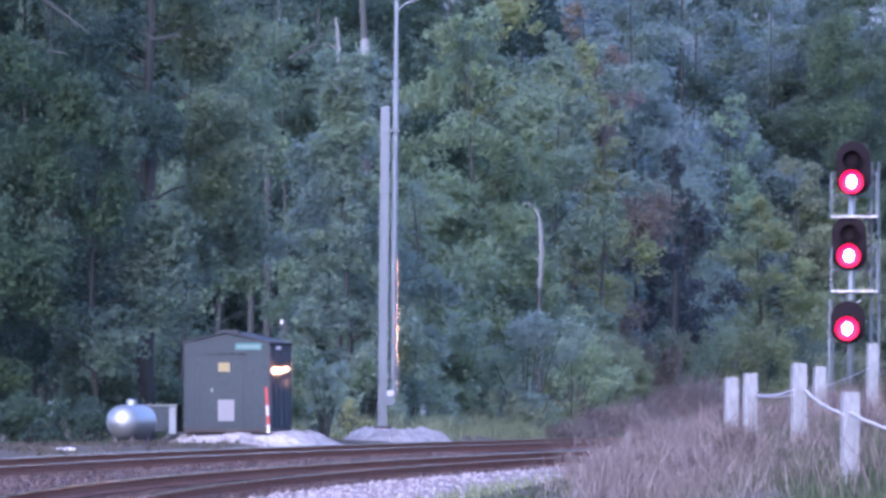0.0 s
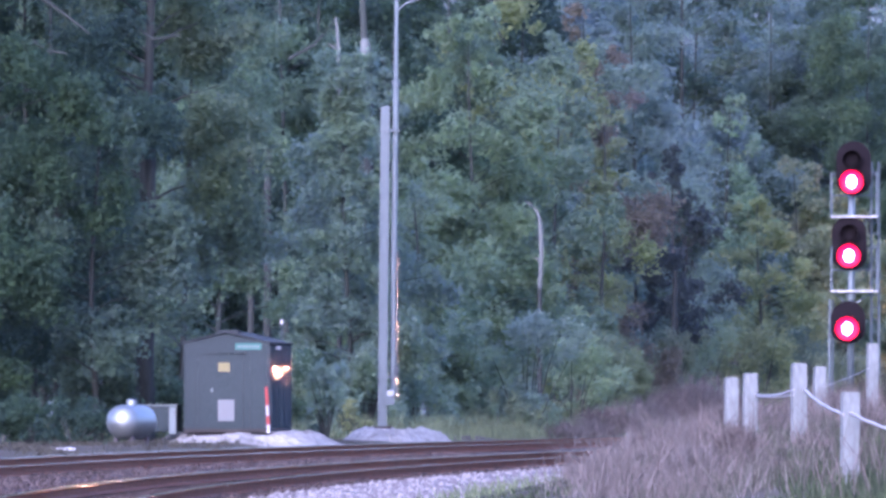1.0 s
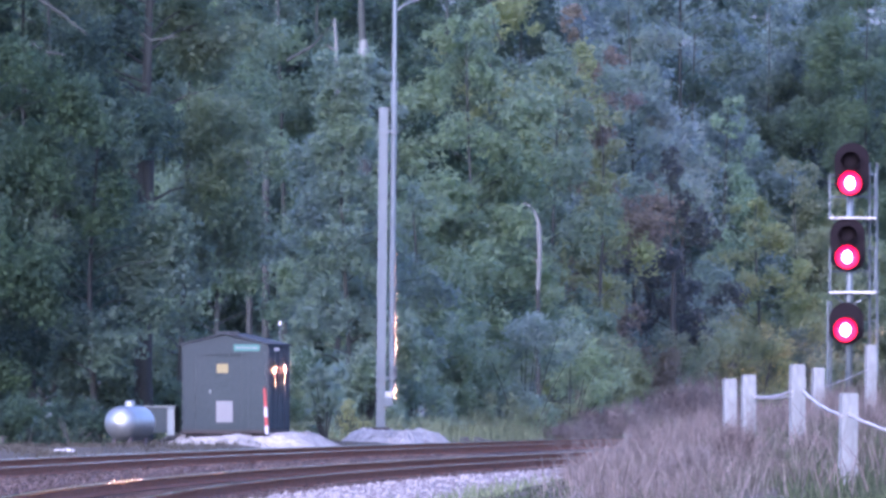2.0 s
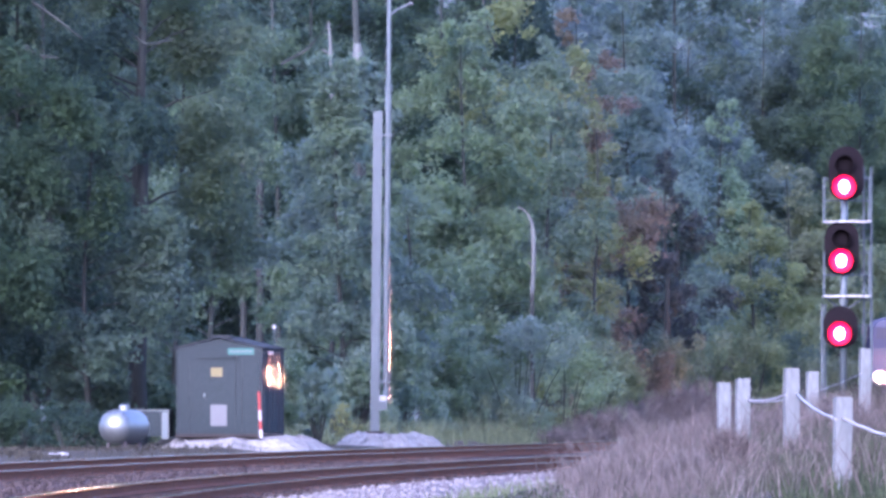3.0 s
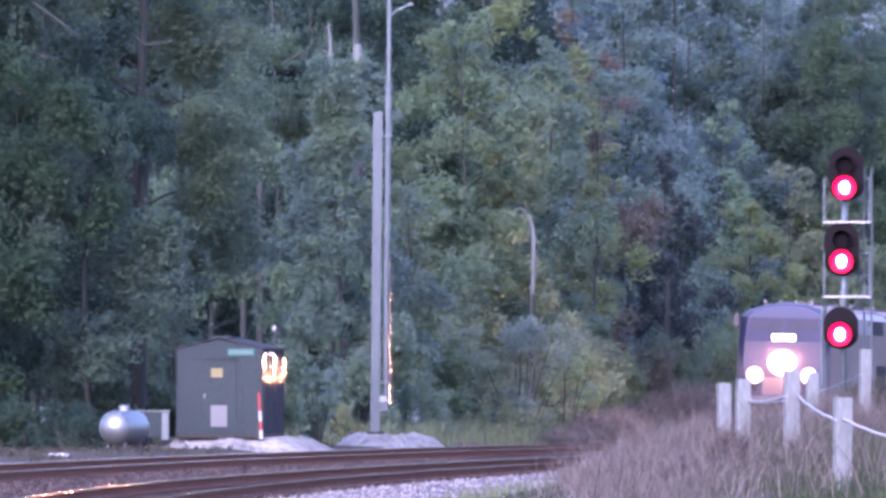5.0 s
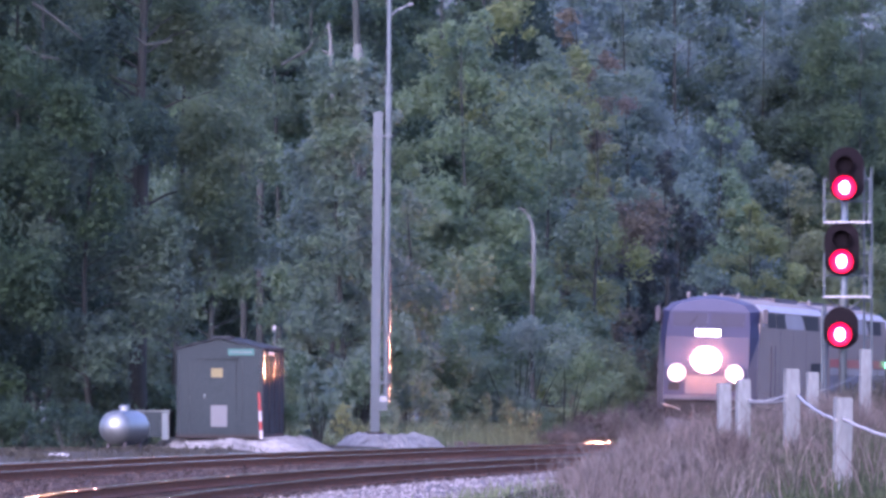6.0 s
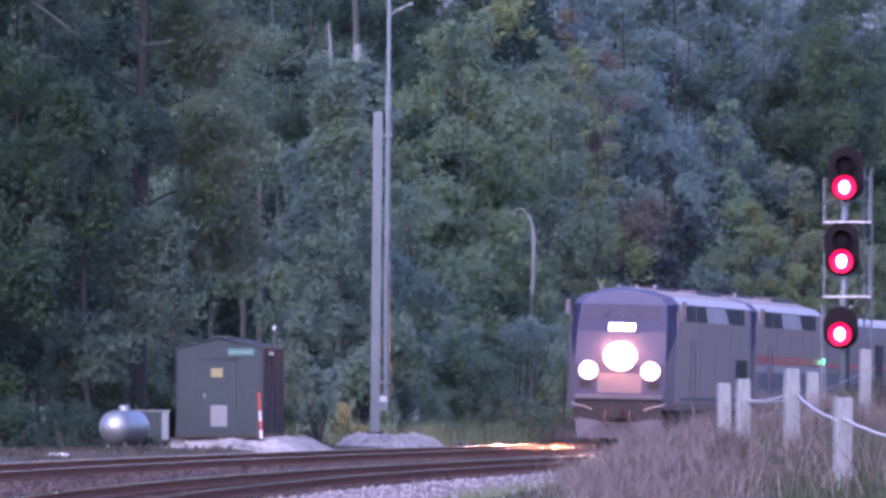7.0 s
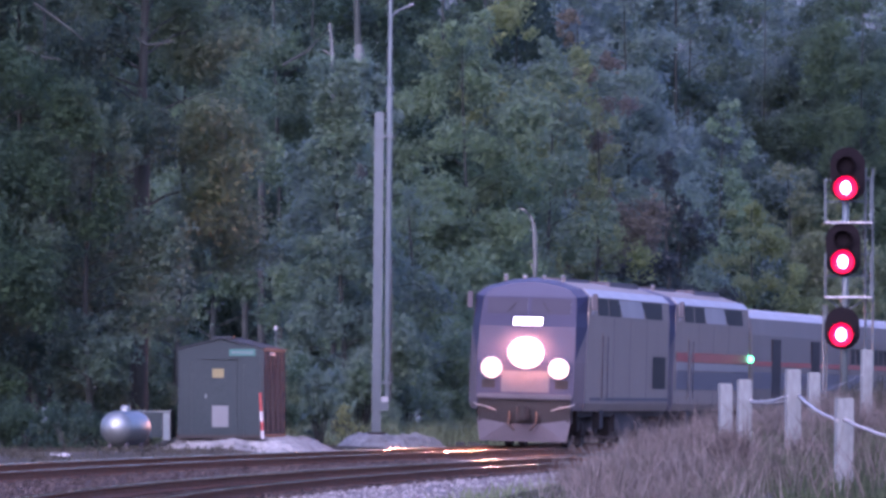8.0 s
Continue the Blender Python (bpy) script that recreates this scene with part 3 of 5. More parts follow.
# ---- the block signal ----
def build_signal():
    d = 245.0
    x = (1505 - 784) / F * d
    s = thing("block_signal", "three-headed railway signal mast showing three red lights", "railway signal", pose(x, d, 0.6))
    part("base", rod((0, 0.15, 0), (0, 0.15, 0.5), 0.25, 0.2, 16), GALV, s)
    part("mast", rod((0, 0.15, 0.4), (0.05, 0.15, 7.1), 0.085, 0.08, 16), GALV, s, smooth=True)
    brg = d / F
    for hx, top, bottom, lens in ((6, 250, 346, 322), (-2, 383, 479, 453), (-4, 533, 608, 582)):
        cx, zt, zb, zl = hx * brg, (712 - top) * brg + 1.0, (712 - bottom) * brg + 1.0, (712 - lens) * brg + 1.0
        bm = bmesh.new()
        half = 0.425
        rim = []
        for k in range(40):
            a = k * math.tau / 40
            ca, sa = math.cos(a), math.sin(a)
            zc = zt - half if sa > 0 else zb + half * 0.8
            rim.append((cx + half * ca, zc + (half if sa > 0 else half * 0.8) * sa))
        f, b = [bm.verts.new((p[0], -0.02, p[1])) for p in rim], [bm.verts.new((p[0], 0.02, p[1])) for p in rim]
        bm.faces.new(f), bm.faces.new(b)
        for k in range(40):
            bm.faces.new((f[k], f[(k + 1) % 40], b[(k + 1) % 40], b[k]))
        head = part("signal_head", bm, BLACK, s)
        part("housing", box(cx - 0.22, 0.02, zb + 0.1, cx + 0.22, 0.3, zt - 0.2, 0.03), BLACK, head)
        n = 1 if zt - zb > 1.2 else 0
        lx = {6: 2, -2: -3, -4: -6}[hx] * brg
        for k in range(n + 1):
            zz = zl + k * 0.54
            bm = bmesh.new()
            ring = []
            for yy in (-0.02, -0.34):
                for rr in ((0.32, 0.305) if k == 0 else (0.23, 0.218)):
                    ring.append([bm.verts.new((lx + rr * math.cos(a), yy if math.sin(a) > -0.2 else -0.02 + (yy + 0.02) * 0.45, zz + rr * math.sin(a))) for a in [j * math.tau / 28 for j in range(28)]])
            for r, q in ((ring[0], ring[2]), (ring[1], ring[3]), (ring[2], ring[3])):
                for j in range(28):
                    bm.faces.new((r[j], r[(j + 1) % 28], q[(j + 1) % 28], q[j]))
            part("hood", bm, BLACK, head)
            # the lit lens is oversized so its red disc takes in the halo
            bm = bmesh.new()
            bmesh.ops.create_uvsphere(bm, u_segments=24, v_segments=12, radius=0.285 if k == 0 else 0.2, matrix=pose(lx, -0.03, zz) @ Matrix.Diagonal((1, 0.3, 1, 1)))
            part("lens", bm, SIG_RED if k == 0 else BLACK, head, "glowing red lens enlarged to include its halo" if k == 0 else "dark unlit lens", smooth=True)
            if k == 0:
                # white core set on the lens to stand for the lamp's glare
                bm = bmesh.new()
                bmesh.ops.create_uvsphere(bm, u_segments=20, v_segments=10, radius=0.125, matrix=pose(lx, -0.10, zz) @ Matrix.Diagonal((1, 0.3, 1.25, 1)))
                part("lamp", bm, SIG_CORE, head, "white core for the glare of the red lamp", smooth=True)
    # platforms with rails
    for yp in (382, 514):
        z = (712 - yp) * brg + 1.0
        pl = part("platform", box(-0.47, -0.1, z - 0.045, 0.67, 0.62, z, 0.01), WHITE, s)
        for xx in (-0.45, 0.65):
            for yy in (-0.08, 0.6):
                part("railing_post", rod((xx, yy, z), (xx, yy, z + 1.05), 0.014, seg=8), GALV, pl)
        for zz in (0.5, 1.03):
            part("railing_bar", rod((-0.45, 0.6, z + zz), (0.65, 0.6, z + zz), 0.018, seg=8), GALV, pl)
            for xx in (-0.45, 0.65):
                part("railing_bar", rod((xx, -0.08, z + zz), (xx, 0.6, z + zz), 0.018, seg=8), GALV, pl)
        part("bracket", rod((0, 0.15, z - 0.4), (-0.4, 0.15, z - 0.04), 0.02, seg=8), GALV, pl)
        part("bracket", rod((0, 0.15, z - 0.4), (0.55, 0.15, z - 0.04), 0.02, seg=8), GALV, pl)
        part("clamp", rod((0.02, 0.15, z - 0.2), (0.02, 0.15, z + 0.02), 0.12, seg=12), GALV, pl)
    lad = part("ladder", rod((0.54, 0.72, 0.1), (0.54, 0.72, 6.85), 0.03, seg=8), GALV, s)
    part("stile", rod((0.72, 0.72, 0.1), (0.72, 0.72, 6.85), 0.03, seg=8), GALV, lad)
    for k in range(22):
        part("rung", rod((0.54, 0.72, 0.3 + k * 0.3), (0.72, 0.72, 0.3 + k * 0.3), 0.014, seg=6), GALV, lad)
    part("side_stay", rod((-0.5, 0.5, 0.1), (-0.48, 0.5, 3.5), 0.03, seg=8), GALV, s)
    part("side_stay", rod((-0.42, 0.6, 0.1), (-0.40, 0.6, 3.5), 0.025, seg=8), GALV, s)


build_signal()


# ---- white guard posts with a sagging cable ----
def build_posts():
    tops = {}
    for key, xpx, top, width, h, lean in (("near", 1505, 694, 30, 1.25, 0.6), ("mid", 1414, 643, 26, 1.35, 0), ("left", 1294, 668, 22.5, 1.1, -0.5), ("left2", 1328, 661, 24, 1.1, 0.4), ("back", 1451, 649, 20.5, 1.2, 0.3), ("far", 1544, 608, 18.5, 1.35, 0.2)):
        d = 0.2 * F / width
        x, z = (xpx - 784) / F * d, EYE - (top - 712) / F * d
        bm = box(-0.1, -0.1, -h, 0.1, 0.1, 0, 0.012)
        bmesh.ops.subdivide_edges(bm, edges=[e for e in bm.edges if abs((e.verts[0].co - e.verts[1].co).z) > 0.5], cuts=8)
        for v in bm.verts:
            n = noise.noise_vector(v.co * 3 + Vector((xpx, 0, 0)))
            v.co += n * 0.008
        p = part("guard_post", bm, POSTW, at=pose(x, d, z, 0, lean, 8))
        tagged(p, "weathered white-painted square wooden guard post in dry brush", "post", group="guard posts")
        tops[key] = Vector((x, d, z))
    def cable(a, b, sag, r=0.016, label="white sagging cable strung between guard posts"):
        pts = [a.lerp(b, k / 14) - Vector((0, 0, sag * 4 * (k / 14) * (1 - k / 14))) + Vector((0, 0, 0.004 * math.sin(k * 1.7))) for k in range(15)]
        c = part("cable", tube(pts, [r] * 15, 6), ROPE, smooth=True)
        tagged(c, label, "cable", group="guard post cables")
    def on(key, xpx, ypx):
        d = tops[key].y - 0.13
        return Vector(((xpx - 784) / F * d, d, EYE - (ypx - 712) / F * d))
    cable(on("mid", 1424, 690), on("near", 1492, 733), 0.04, 0.018)
    end = on("near", 1600, 772)
    cable(on("near", 1505, 732), Vector((end.x, end.y - 4, end.z)), 0.03, 0.02)
    cable(on("left2", 1338, 699), on("mid", 1404, 690), 0.04, 0.016)
    cable(on("left2", 1338, 702), on("mid", 1404, 699), 0.02, 0.011)
    cable(on("back", 1458, 684), on("far", 1538, 652), 0.02, 0.007)


build_posts()


# ---- the train ----
def loft(rings, closed_ends=True):
    bm = bmesh.new()
    vs = [[bm.verts.new(p) for p in r] for r in rings]
    n = len(rings[0])
    for r, q in zip(vs, vs[1:]):
        for k in range(n):
            bm.faces.new((r[k], r[(k + 1) % n], q[(k + 1) % n], q[k]))
    if closed_ends:
        bm.faces.new(vs[0]), bm.faces.new(vs[-1])
    return bm


def mirrored(half):
    return half + [(-x, z) for x, z in reversed(half) if x > 0.001]


def slab(points, depth, bevel=0.0):
    """A flat piece with this outline, thickened along -y."""
    bm = bmesh.new()
    f, b = [bm.verts.new(p) for p in points], [bm.verts.new((p[0], p[1] - depth, p[2])) for p in points]
    bm.faces.new(f), bm.faces.new(b)
    n = len(points)
    for i in range(n):
        bm.faces.new((f[i], f[(i + 1) % n], b[(i + 1) % n], b[i]))
    return bm


def lens(x, y, z, r, bulge):
    """A domed lens facing along -y."""
    bm = bmesh.new()
    bmesh.ops.create_uvsphere(bm, u_segments=20, v_segments=10, radius=1, matrix=pose(x, y, z) @ Matrix.Diagonal((r, bulge, r, 1)))
    return bm


def rake(z):
    """How far the raked front leans back at height z."""
    return 0.06 * max(0, z - 1.0) + 0.5 * max(0, z - 2.75)


def wheelset(parent, y, r):
    bm = bmesh.new()
    for s in (-1, 1):
        rod((s * 0.70, 0, 0), (s * 0.83, 0, 0), r, seg=28, bm=bm)
        rod((s * 0.66, 0, 0), (s * 0.70, 0, 0), r + 0.03, seg=28, bm=bm)
        rod((s * 0.83, 0, 0), (s * 0.88, 0, 0), r * 0.4, seg=12, bm=bm)
        for k in range(6):
            a = k * math.tau / 6
            rod((s * 0.84, r * 0.65 * math.cos(a), r * 0.65 * math.sin(a)), (s * 0.85, r * 0.65 * math.cos(a), r * 0.65 * math.sin(a)), 0.06, seg=8, bm=bm)
    rod((-0.85, 0, 0), (0.85, 0, 0), 0.09, bm=bm)
    w = part("wheelset", bm, LOCO_DARK, parent, at=pose(0, y, r))
    w["radius"] = r
    return w


def truck(parent, y, wheels, r):
    bm = bmesh.new()
    L = max(wheels) + r + 0.15
    for s in (-1, 1):
        box(s * 1.02 - 0.09, y - L, 0.42, s * 1.02 + 0.09, y + L, 0.78, 0.03, bm=bm)
        for w in wheels:
            for q in ({w, -w}):
                box(s * 1.05 - 0.12, y + q - 0.2, 0.3, s * 1.05 + 0.12, y + q + 0.2, 0.68, 0.03, bm=bm)
                rod((s * 1.02, y + q - 0.28, 0.6), (s * 1.02, y + q - 0.28, 0.98), 0.09, bm=bm)
    box(-1.0, y - 0.3, 0.5, 1.0, y + 0.3, 0.85, 0.02, bm=bm)
    part("truck_frame", bm, LOCO_DARK, parent)
    return [wheelset(parent, y + q, r) for w in wheels for q in sorted({w, -w})]


WHEELS = []


def build_loco(name, label, lit, stripes):
    lo = thing(name, label, "locomotive")
    L = 19.6
    side_half = [(1.44, 0.95), (1.5, 1.15), (1.5, 2.2), (1.5, 3.1), (1.5, 3.42), (1.46, 3.9), (1.25, 4.1), (0.6, 4.3), (0.0, 4.37)]
    face_half = [(1.22, 0.95), (1.26, 1.15), (1.27, 2.2), (1.25, 3.1), (1.23, 3.5), (1.2, 3.86), (1.0, 4.07), (0.5, 4.21), (0.0, 4.27)]
    full, face = mirrored(side_half), mirrored(face_half)
    chamfer_y = {0.95: 0.45, 1.15: 0.45, 2.2: 0.5, 3.1: 0.85, 3.42: 1.05, 3.9: 1.15, 4.1: 1.3, 4.3: 1.5, 4.37: 1.6}
    rings = [[(x, chamfer_y[z], z) for x, z in full], [(x, 3.2, z) for x, z in full], [(x, L - 0.25, z) for x, z in full], [(x * 0.97, L, 0.95 + (z - 0.95) * 0.985) for x, z in full]]
    body = part("body", loft(rings), LOCO_SILVER, lo)
    # raked face with its corner facets
    bm = bmesh.new()
    a = [bm.verts.new((x, rake(z), z)) for x, z in face]
    n = len(a)
    for i in range(n // 2):
        quad = [a[i], a[i + 1], a[n - 2 - i], a[n - 1 - i]]
        quad = list(dict.fromkeys(quad))
        if len(quad) > 2:
            bm.faces.new(quad)
    part("nose", bm, LOCO_FACE, lo, "lilac-grey painted nose")
    bm = bmesh.new()
    a = [bm.verts.new((x, rake(z) - 0.001, z)) for x, z in face]
    b = [bm.verts.new((x, chamfer_y[zf] + 0.001, zf)) for (x, z), zf in zip(full, [z for _, z in full])]
    for i in range(5, n - 6):
        bm.faces.new((a[i], a[i + 1], b[i + 1], b[i]))
    bmesh.ops.delete(bm, geom=[v for v in bm.verts if not v.link_faces], context="VERTS")
    part("cab_roof", bm, LOCO_BLUE, lo, "blue cab roof")
    # the corner facets: navy above, tapering downwards into silver
    for s in (-1, 1):
        navy, grey = bmesh.new(), bmesh.new()
        fa = [Vector((s * x, rake(z) - 0.001, z)) for x, z in face_half[:6]]
        fb = [Vector((s * x, chamfer_y[z] + 0.001, z)) for x, z in side_half[:6]]
        for i in (3, 4):
            navy.faces.new([navy.verts.new(p) for p in (fa[i], fa[i + 1], fb[i + 1], fb[i])])
        navy.faces.new([navy.verts.new(p) for p in (fa[2], fa[3], fb[3])])
        grey.faces.new([grey.verts.new(p) for p in (fa[2], fb[3], fb[2])])
        part("nose_corner", navy, LOCO_NAVY_SHADED, lo, "navy blue corner facet with shade in its colour")
        part("nose_corner_lower", grey, PLOW, lo, "grey corner facet")
    for edge in ((0, 1), (n - 3, n - 2)):
        low = bmesh.new()
        for i in edge:
            low.faces.new([low.verts.new(p) for p in ((face[i][0], rake(face[i][1]) - 0.001, face[i][1]), (face[i + 1][0], rake(face[i + 1][1]) - 0.001, face[i + 1][1]),
                                                      (full[i + 1][0], chamfer_y[full[i + 1][1]] + 0.001, full[i + 1][1]), (full[i][0], chamfer_y[full[i][1]] + 0.001, full[i][1]))])
        bmesh.ops.remove_doubles(low, verts=low.verts, dist=0.0005)
        part("lower_corner_band", low, PLOW, lo, "grey lower corner facet")
    # blue cap over the windscreen
    cap = [(x, rake(z) - 0.006, z) for x, z in face if z >= 3.86]
    part("brow", slab(cap, 0.012), LOCO_BLUE, lo, "blue brow over the windscreen")
    def on_face(x0, z0, x1, z1, out):
        return slab([(x0, rake(z0) - out, z0), (x1, rake(z0) - out, z0), (x1, rake(z1) - out, z1), (x0, rake(z1) - out, z1)], 0.012)
    for s in (-1, 1):
        part("windscreen", on_face(min(s * 0.05, s * 1.08), 3.42, max(s * 0.05, s * 1.08), 3.82, 0.004), GLASS, lo, "dark windscreen pane")
        part("wiper", rod((s * 0.55, rake(3.46) - 0.03, 3.46), (s * 0.35, rake(3.72) - 0.03, 3.72), 0.012, seg=6), LOCO_DARK, lo)
    brd = part("number_board", on_face(-0.37, 3.13, 0.37, 3.33, 0.02), BOARD if lit else STRIPE_WHITE, lo, "lit white number board" if lit else "white number board")
    part("board_frame", on_face(-0.42, 3.09, 0.42, 3.37, 0.004), LOCO_DARK, lo)
    # headlight group in its housing, made wide and pale to spread a glare
    hl = part("headlight_housing", slab([(0.47 * math.cos(k * math.tau / 24), rake(2.4) - 0.01, 2.42 + 0.41 * math.sin(k * math.tau / 24)) for k in range(24)], 0.05), GLARE_BOWL if lit else LOCO_DARK, lo, "pale headlight housing widened to carry the glare" if lit else "dark headlight housing")
    for s in (-1, 1):
        part("headlight", lens(s * 0.2, rake(2.4) - 0.06, 2.42, 0.21, 0.09), HEADLIGHT if lit else GLASS, hl, "blazing warm white headlight" if lit else "unlit headlight")
        ring = bmesh.new()
        for rr, y0, y1 in ((0.235, 0.05, 0.075), (0.215, 0.05, 0.075)):
            tube([(s * 0.2, rake(2.4) - y0, 2.42), (s * 0.2, rake(2.4) - y1, 2.42)], [rr, rr], 24, bm=ring)
        bmesh.ops.delete(ring, geom=[f for f in ring.faces if len(f.verts) > 4], context="FACES_ONLY")
        part("bezel", ring, LOCO_DARK, hl)
        dl = part("ditch_light_housing", rod((s * 0.87, 0.1, 2.02), (s * 0.87, -0.06, 2.02), 0.26, 0.27, 20), GLARE_BOWL if lit else LOCO_DARK, lo)
        part("ditch_light", lens(s * 0.87, -0.06, 2.02, 0.14, 0.055), DITCH if lit else GLASS, dl, "blazing ditch light" if lit else "unlit ditch light")
        # flat dark slab, its colour standing for the shade of a recess
        part("step_light_recess", on_face(min(s * 0.78, s * 1.12), 1.5, max(s * 0.78, s * 1.12), 1.72, 0.003), LOCO_DARK, lo)
        part("grab_bar", tube([(s * 1.32, -0.12, 1.12), (s * 1.2, -0.22, 1.06), (s * 0.95, -0.24, 1.02), (s * 0.72, -0.2, 0.93)], [0.015] * 4, 8), STRIPE_WHITE, lo, "white uncoupling lever")
        part("mirror", box(s * 1.62 - 0.07, 1.15, 3.55, s * 1.62 + 0.07, 1.22, 3.98, 0.02), PLOW, lo, "grey rear-view mirror")
    part("nose_door", on_face(-0.62, 1.40, 0.62, 1.95, 0.004), PLOW, lo, "grey nose door")
    part("anticlimber", box(-1.22, -0.16, 1.22, 1.22, 0.1, 1.36, 0.02), PLOW, lo)
    # solid box whose dark colour stands for the pocket's shaded depth
    part("front_pocket", box(-1.2, -0.06, 0.62, 1.2, 0.5, 1.22, 0.02), LOCO_DARK, lo, "dark block in place of the shaded coupler pocket")
    cp = part("coupler", box(-0.14, -0.55, 0.74, 0.14, 0.1, 1.0, 0.03), LOCO_DARK, lo)
    part("knuckle", rod((0.03, -0.56, 0.70), (0.03, -0.56, 1.04), 0.15, seg=14), LOCO_DARK, cp)
    for s in (-1, 1):
        part("air_hose", tube([(s * 0.35, -0.2, 0.9), (s * 0.36, -0.38, 0.6), (s * 0.2, -0.42, 0.42)], [0.03] * 3, 8), LOCO_DARK, lo)
    bm = bmesh.new()
    pts = [(-1.22, 0.72), (-0.45, 0.6), (0.45, 0.6), (1.22, 0.72), (1.12, 0.14), (-1.12, 0.14)]
    f = [bm.verts.new((x, -0.30 + abs(x) * 0.22 - (0.08 if z < 0.3 else 0), z)) for x, z in pts]
    b = [bm.verts.new((v.co.x, v.co.y + 0.05, v.co.z)) for v in f]
    for i, j, k, m in ((0, 1, 5, 5), (1, 2, 4, 5), (2, 3, 4, 4)):
        q, w = list(dict.fromkeys((f[i], f[j], f[k], f[m]))), list(dict.fromkeys((b[i], b[j], b[k], b[m])))
        bm.faces.new(q), bm.faces.new(w)
    for i in range(6):
        bm.faces.new((f[i], f[(i + 1) % 6], b[(i + 1) % 6], b[i]))
    part("snow_plow", bm, PLOW, lo, "scuffed grey steel pilot plow")
    for x in (-0.75, -0.25, 0.25, 0.75):
        part("roof_horn", rod((x, 1.5 + 0.1 * abs(x), 4.28), (x, 1.5, 4.42), 0.05, seg=8), STRIPE_WHITE, lo)
    for z, s in ((4.36, 0),):
        part("roof_hatch", box(-0.5, 4, 4.3, 0.5, 9, 4.395, 0.02), PLOW, lo)
        part("roof_fan_housing", box(-0.7, 12, 4.2, 0.7, 18.5, 4.40, 0.03), PLOW, lo)
    # sides
    for s in (-1, 1):
        def panel(nm, y0, z0, y1, z1, material, out=0.004, label="", skew=0.0):
            pts = [(y0, z0), (y1, z0), (y1 + skew, z1), (y0 + skew, z1)]
            bm = bmesh.new()
            f, b = [bm.verts.new((s * (1.5 + out), y, z)) for y, z in pts], [bm.verts.new((s * 1.5, y, z)) for y, z in pts]
            bm.faces.new(f), bm.faces.new(b)
            for i in range(4):
                bm.faces.new((f[i], f[(i + 1) % 4], b[(i + 1) % 4], b[i]))
            return part(nm, bm, material, lo, label)
        # sloping shoulder carries the windows; the roof edge is paled as sky sheen
        def shoulder(nm, y0, q0, y1, q1, material, label="", skew=0.0):
            p = lambda q: (1.5 - 0.04 * q, 3.42 + 0.48 * q)
            bm = bmesh.new()
            pts = [(y0, q0), (y1, q0), (y1, q1), (y0 + skew, q1)]
            f = [bm.verts.new((s * (p(q)[0] + 0.012), y, p(q)[1] + 0.004)) for y, q in pts]
            b = [bm.verts.new((s * (p(q)[0] - 0.02), y, p(q)[1])) for y, q in pts]
            bm.faces.new(f), bm.faces.new(b)
            for i in range(4):
                bm.faces.new((f[i], f[(i + 1) % 4], b[(i + 1) % 4], b[i]))
            return part(nm, bm, material, lo, label)
        bm = bmesh.new()
        e0, e1 = (1.46, 3.9), (1.25, 4.1)
        f = [bm.verts.new((s * (x + 0.01), y, z + 0.012)) for y, (x, z) in ((1.6, e0), (L - 0.1, e0), (L - 0.1, e1), (1.6, e1))]
        b = [bm.verts.new((v.co.x - s * 0.02, v.co.y, v.co.z - 0.02)) for v in f]
        bm.faces.new(f), bm.faces.new(b)
        for i in range(4):
            bm.faces.new((f[i], f[(i + 1) % 4], b[(i + 1) % 4], b[i]))
        part("roof_edge", bm, PALE_PANEL_SHEEN, lo, "roof edge painted pale for sky sheen")
        shoulder("side_window", 3.0, 0.02, 5.2, 0.95, WINDOW_DARK, "dark upper side window")
        shoulder("side_window", 5.5, 0.02, 7.9, 0.95, WINDOW_DARK, "dark upper side window")
        shoulder("equipment_panel", 8.3, 0.02, 13.2, 0.95, PALE_PANEL_SHEEN, "pale slant-ended upper panel", skew=-0.8)
        shoulder("side_grille", 13.9, 0.02, 17.6, 0.95, WINDOW_DARK, "dark slanted upper grille", skew=-1.4)
        part("corner_post", box(s * 1.47 - 0.05, 1.5, 3.44, s * 1.47 + 0.05, 1.85, 3.9, 0.02), STRIPE_WHITE, lo, "white cab corner post")
        panel("louvre", 15.5, 1.55, 18.6, 2.42, WINDOW_DARK, label="dark louvred side panel")
        for yy in (6.5, 10.2, 14.0, 19.2):
            panel("body_seam", yy, 1.2, yy + 0.05, 3.38, PLOW, 0.003)
        panel("access_door", 3.9, 1.2, 4.7, 3.0, LOCO_SILVER, 0.012)
        part("hand_rail", rod((s * 1.55, 3.75, 1.3), (s * 1.55, 3.75, 2.9), 0.014, seg=6), PLOW, lo)
        part("hand_rail", rod((s * 1.55, 4.85, 1.3), (s * 1.55, 4.85, 2.9), 0.014, seg=6), PLOW, lo)
        part("step_well", box(s * 1.38 - 0.1, 3.9, 0.5, s * 1.38 + 0.1, 4.7, 0.98, 0.02), LOCO_DARK, lo)
        if stripes:
            panel("red_stripe", 1.2, 2.32, L - 0.3, 2.58, STRIPE_RED, 0.006, "red livery stripe")
            panel("white_stripe", 1.2, 2.08, L - 0.3, 2.30, STRIPE_WHITE, 0.006, "white livery stripe")
            panel("blue_stripe", 1.2, 1.55, L - 0.3, 2.06, STRIPE_BLUE, 0.0065, "dull blue livery stripe")
        else:
            panel("lower_moulding", 1.6, 1.22, L - 0.3, 1.30, PLOW, 0.012, "grey lower moulding")
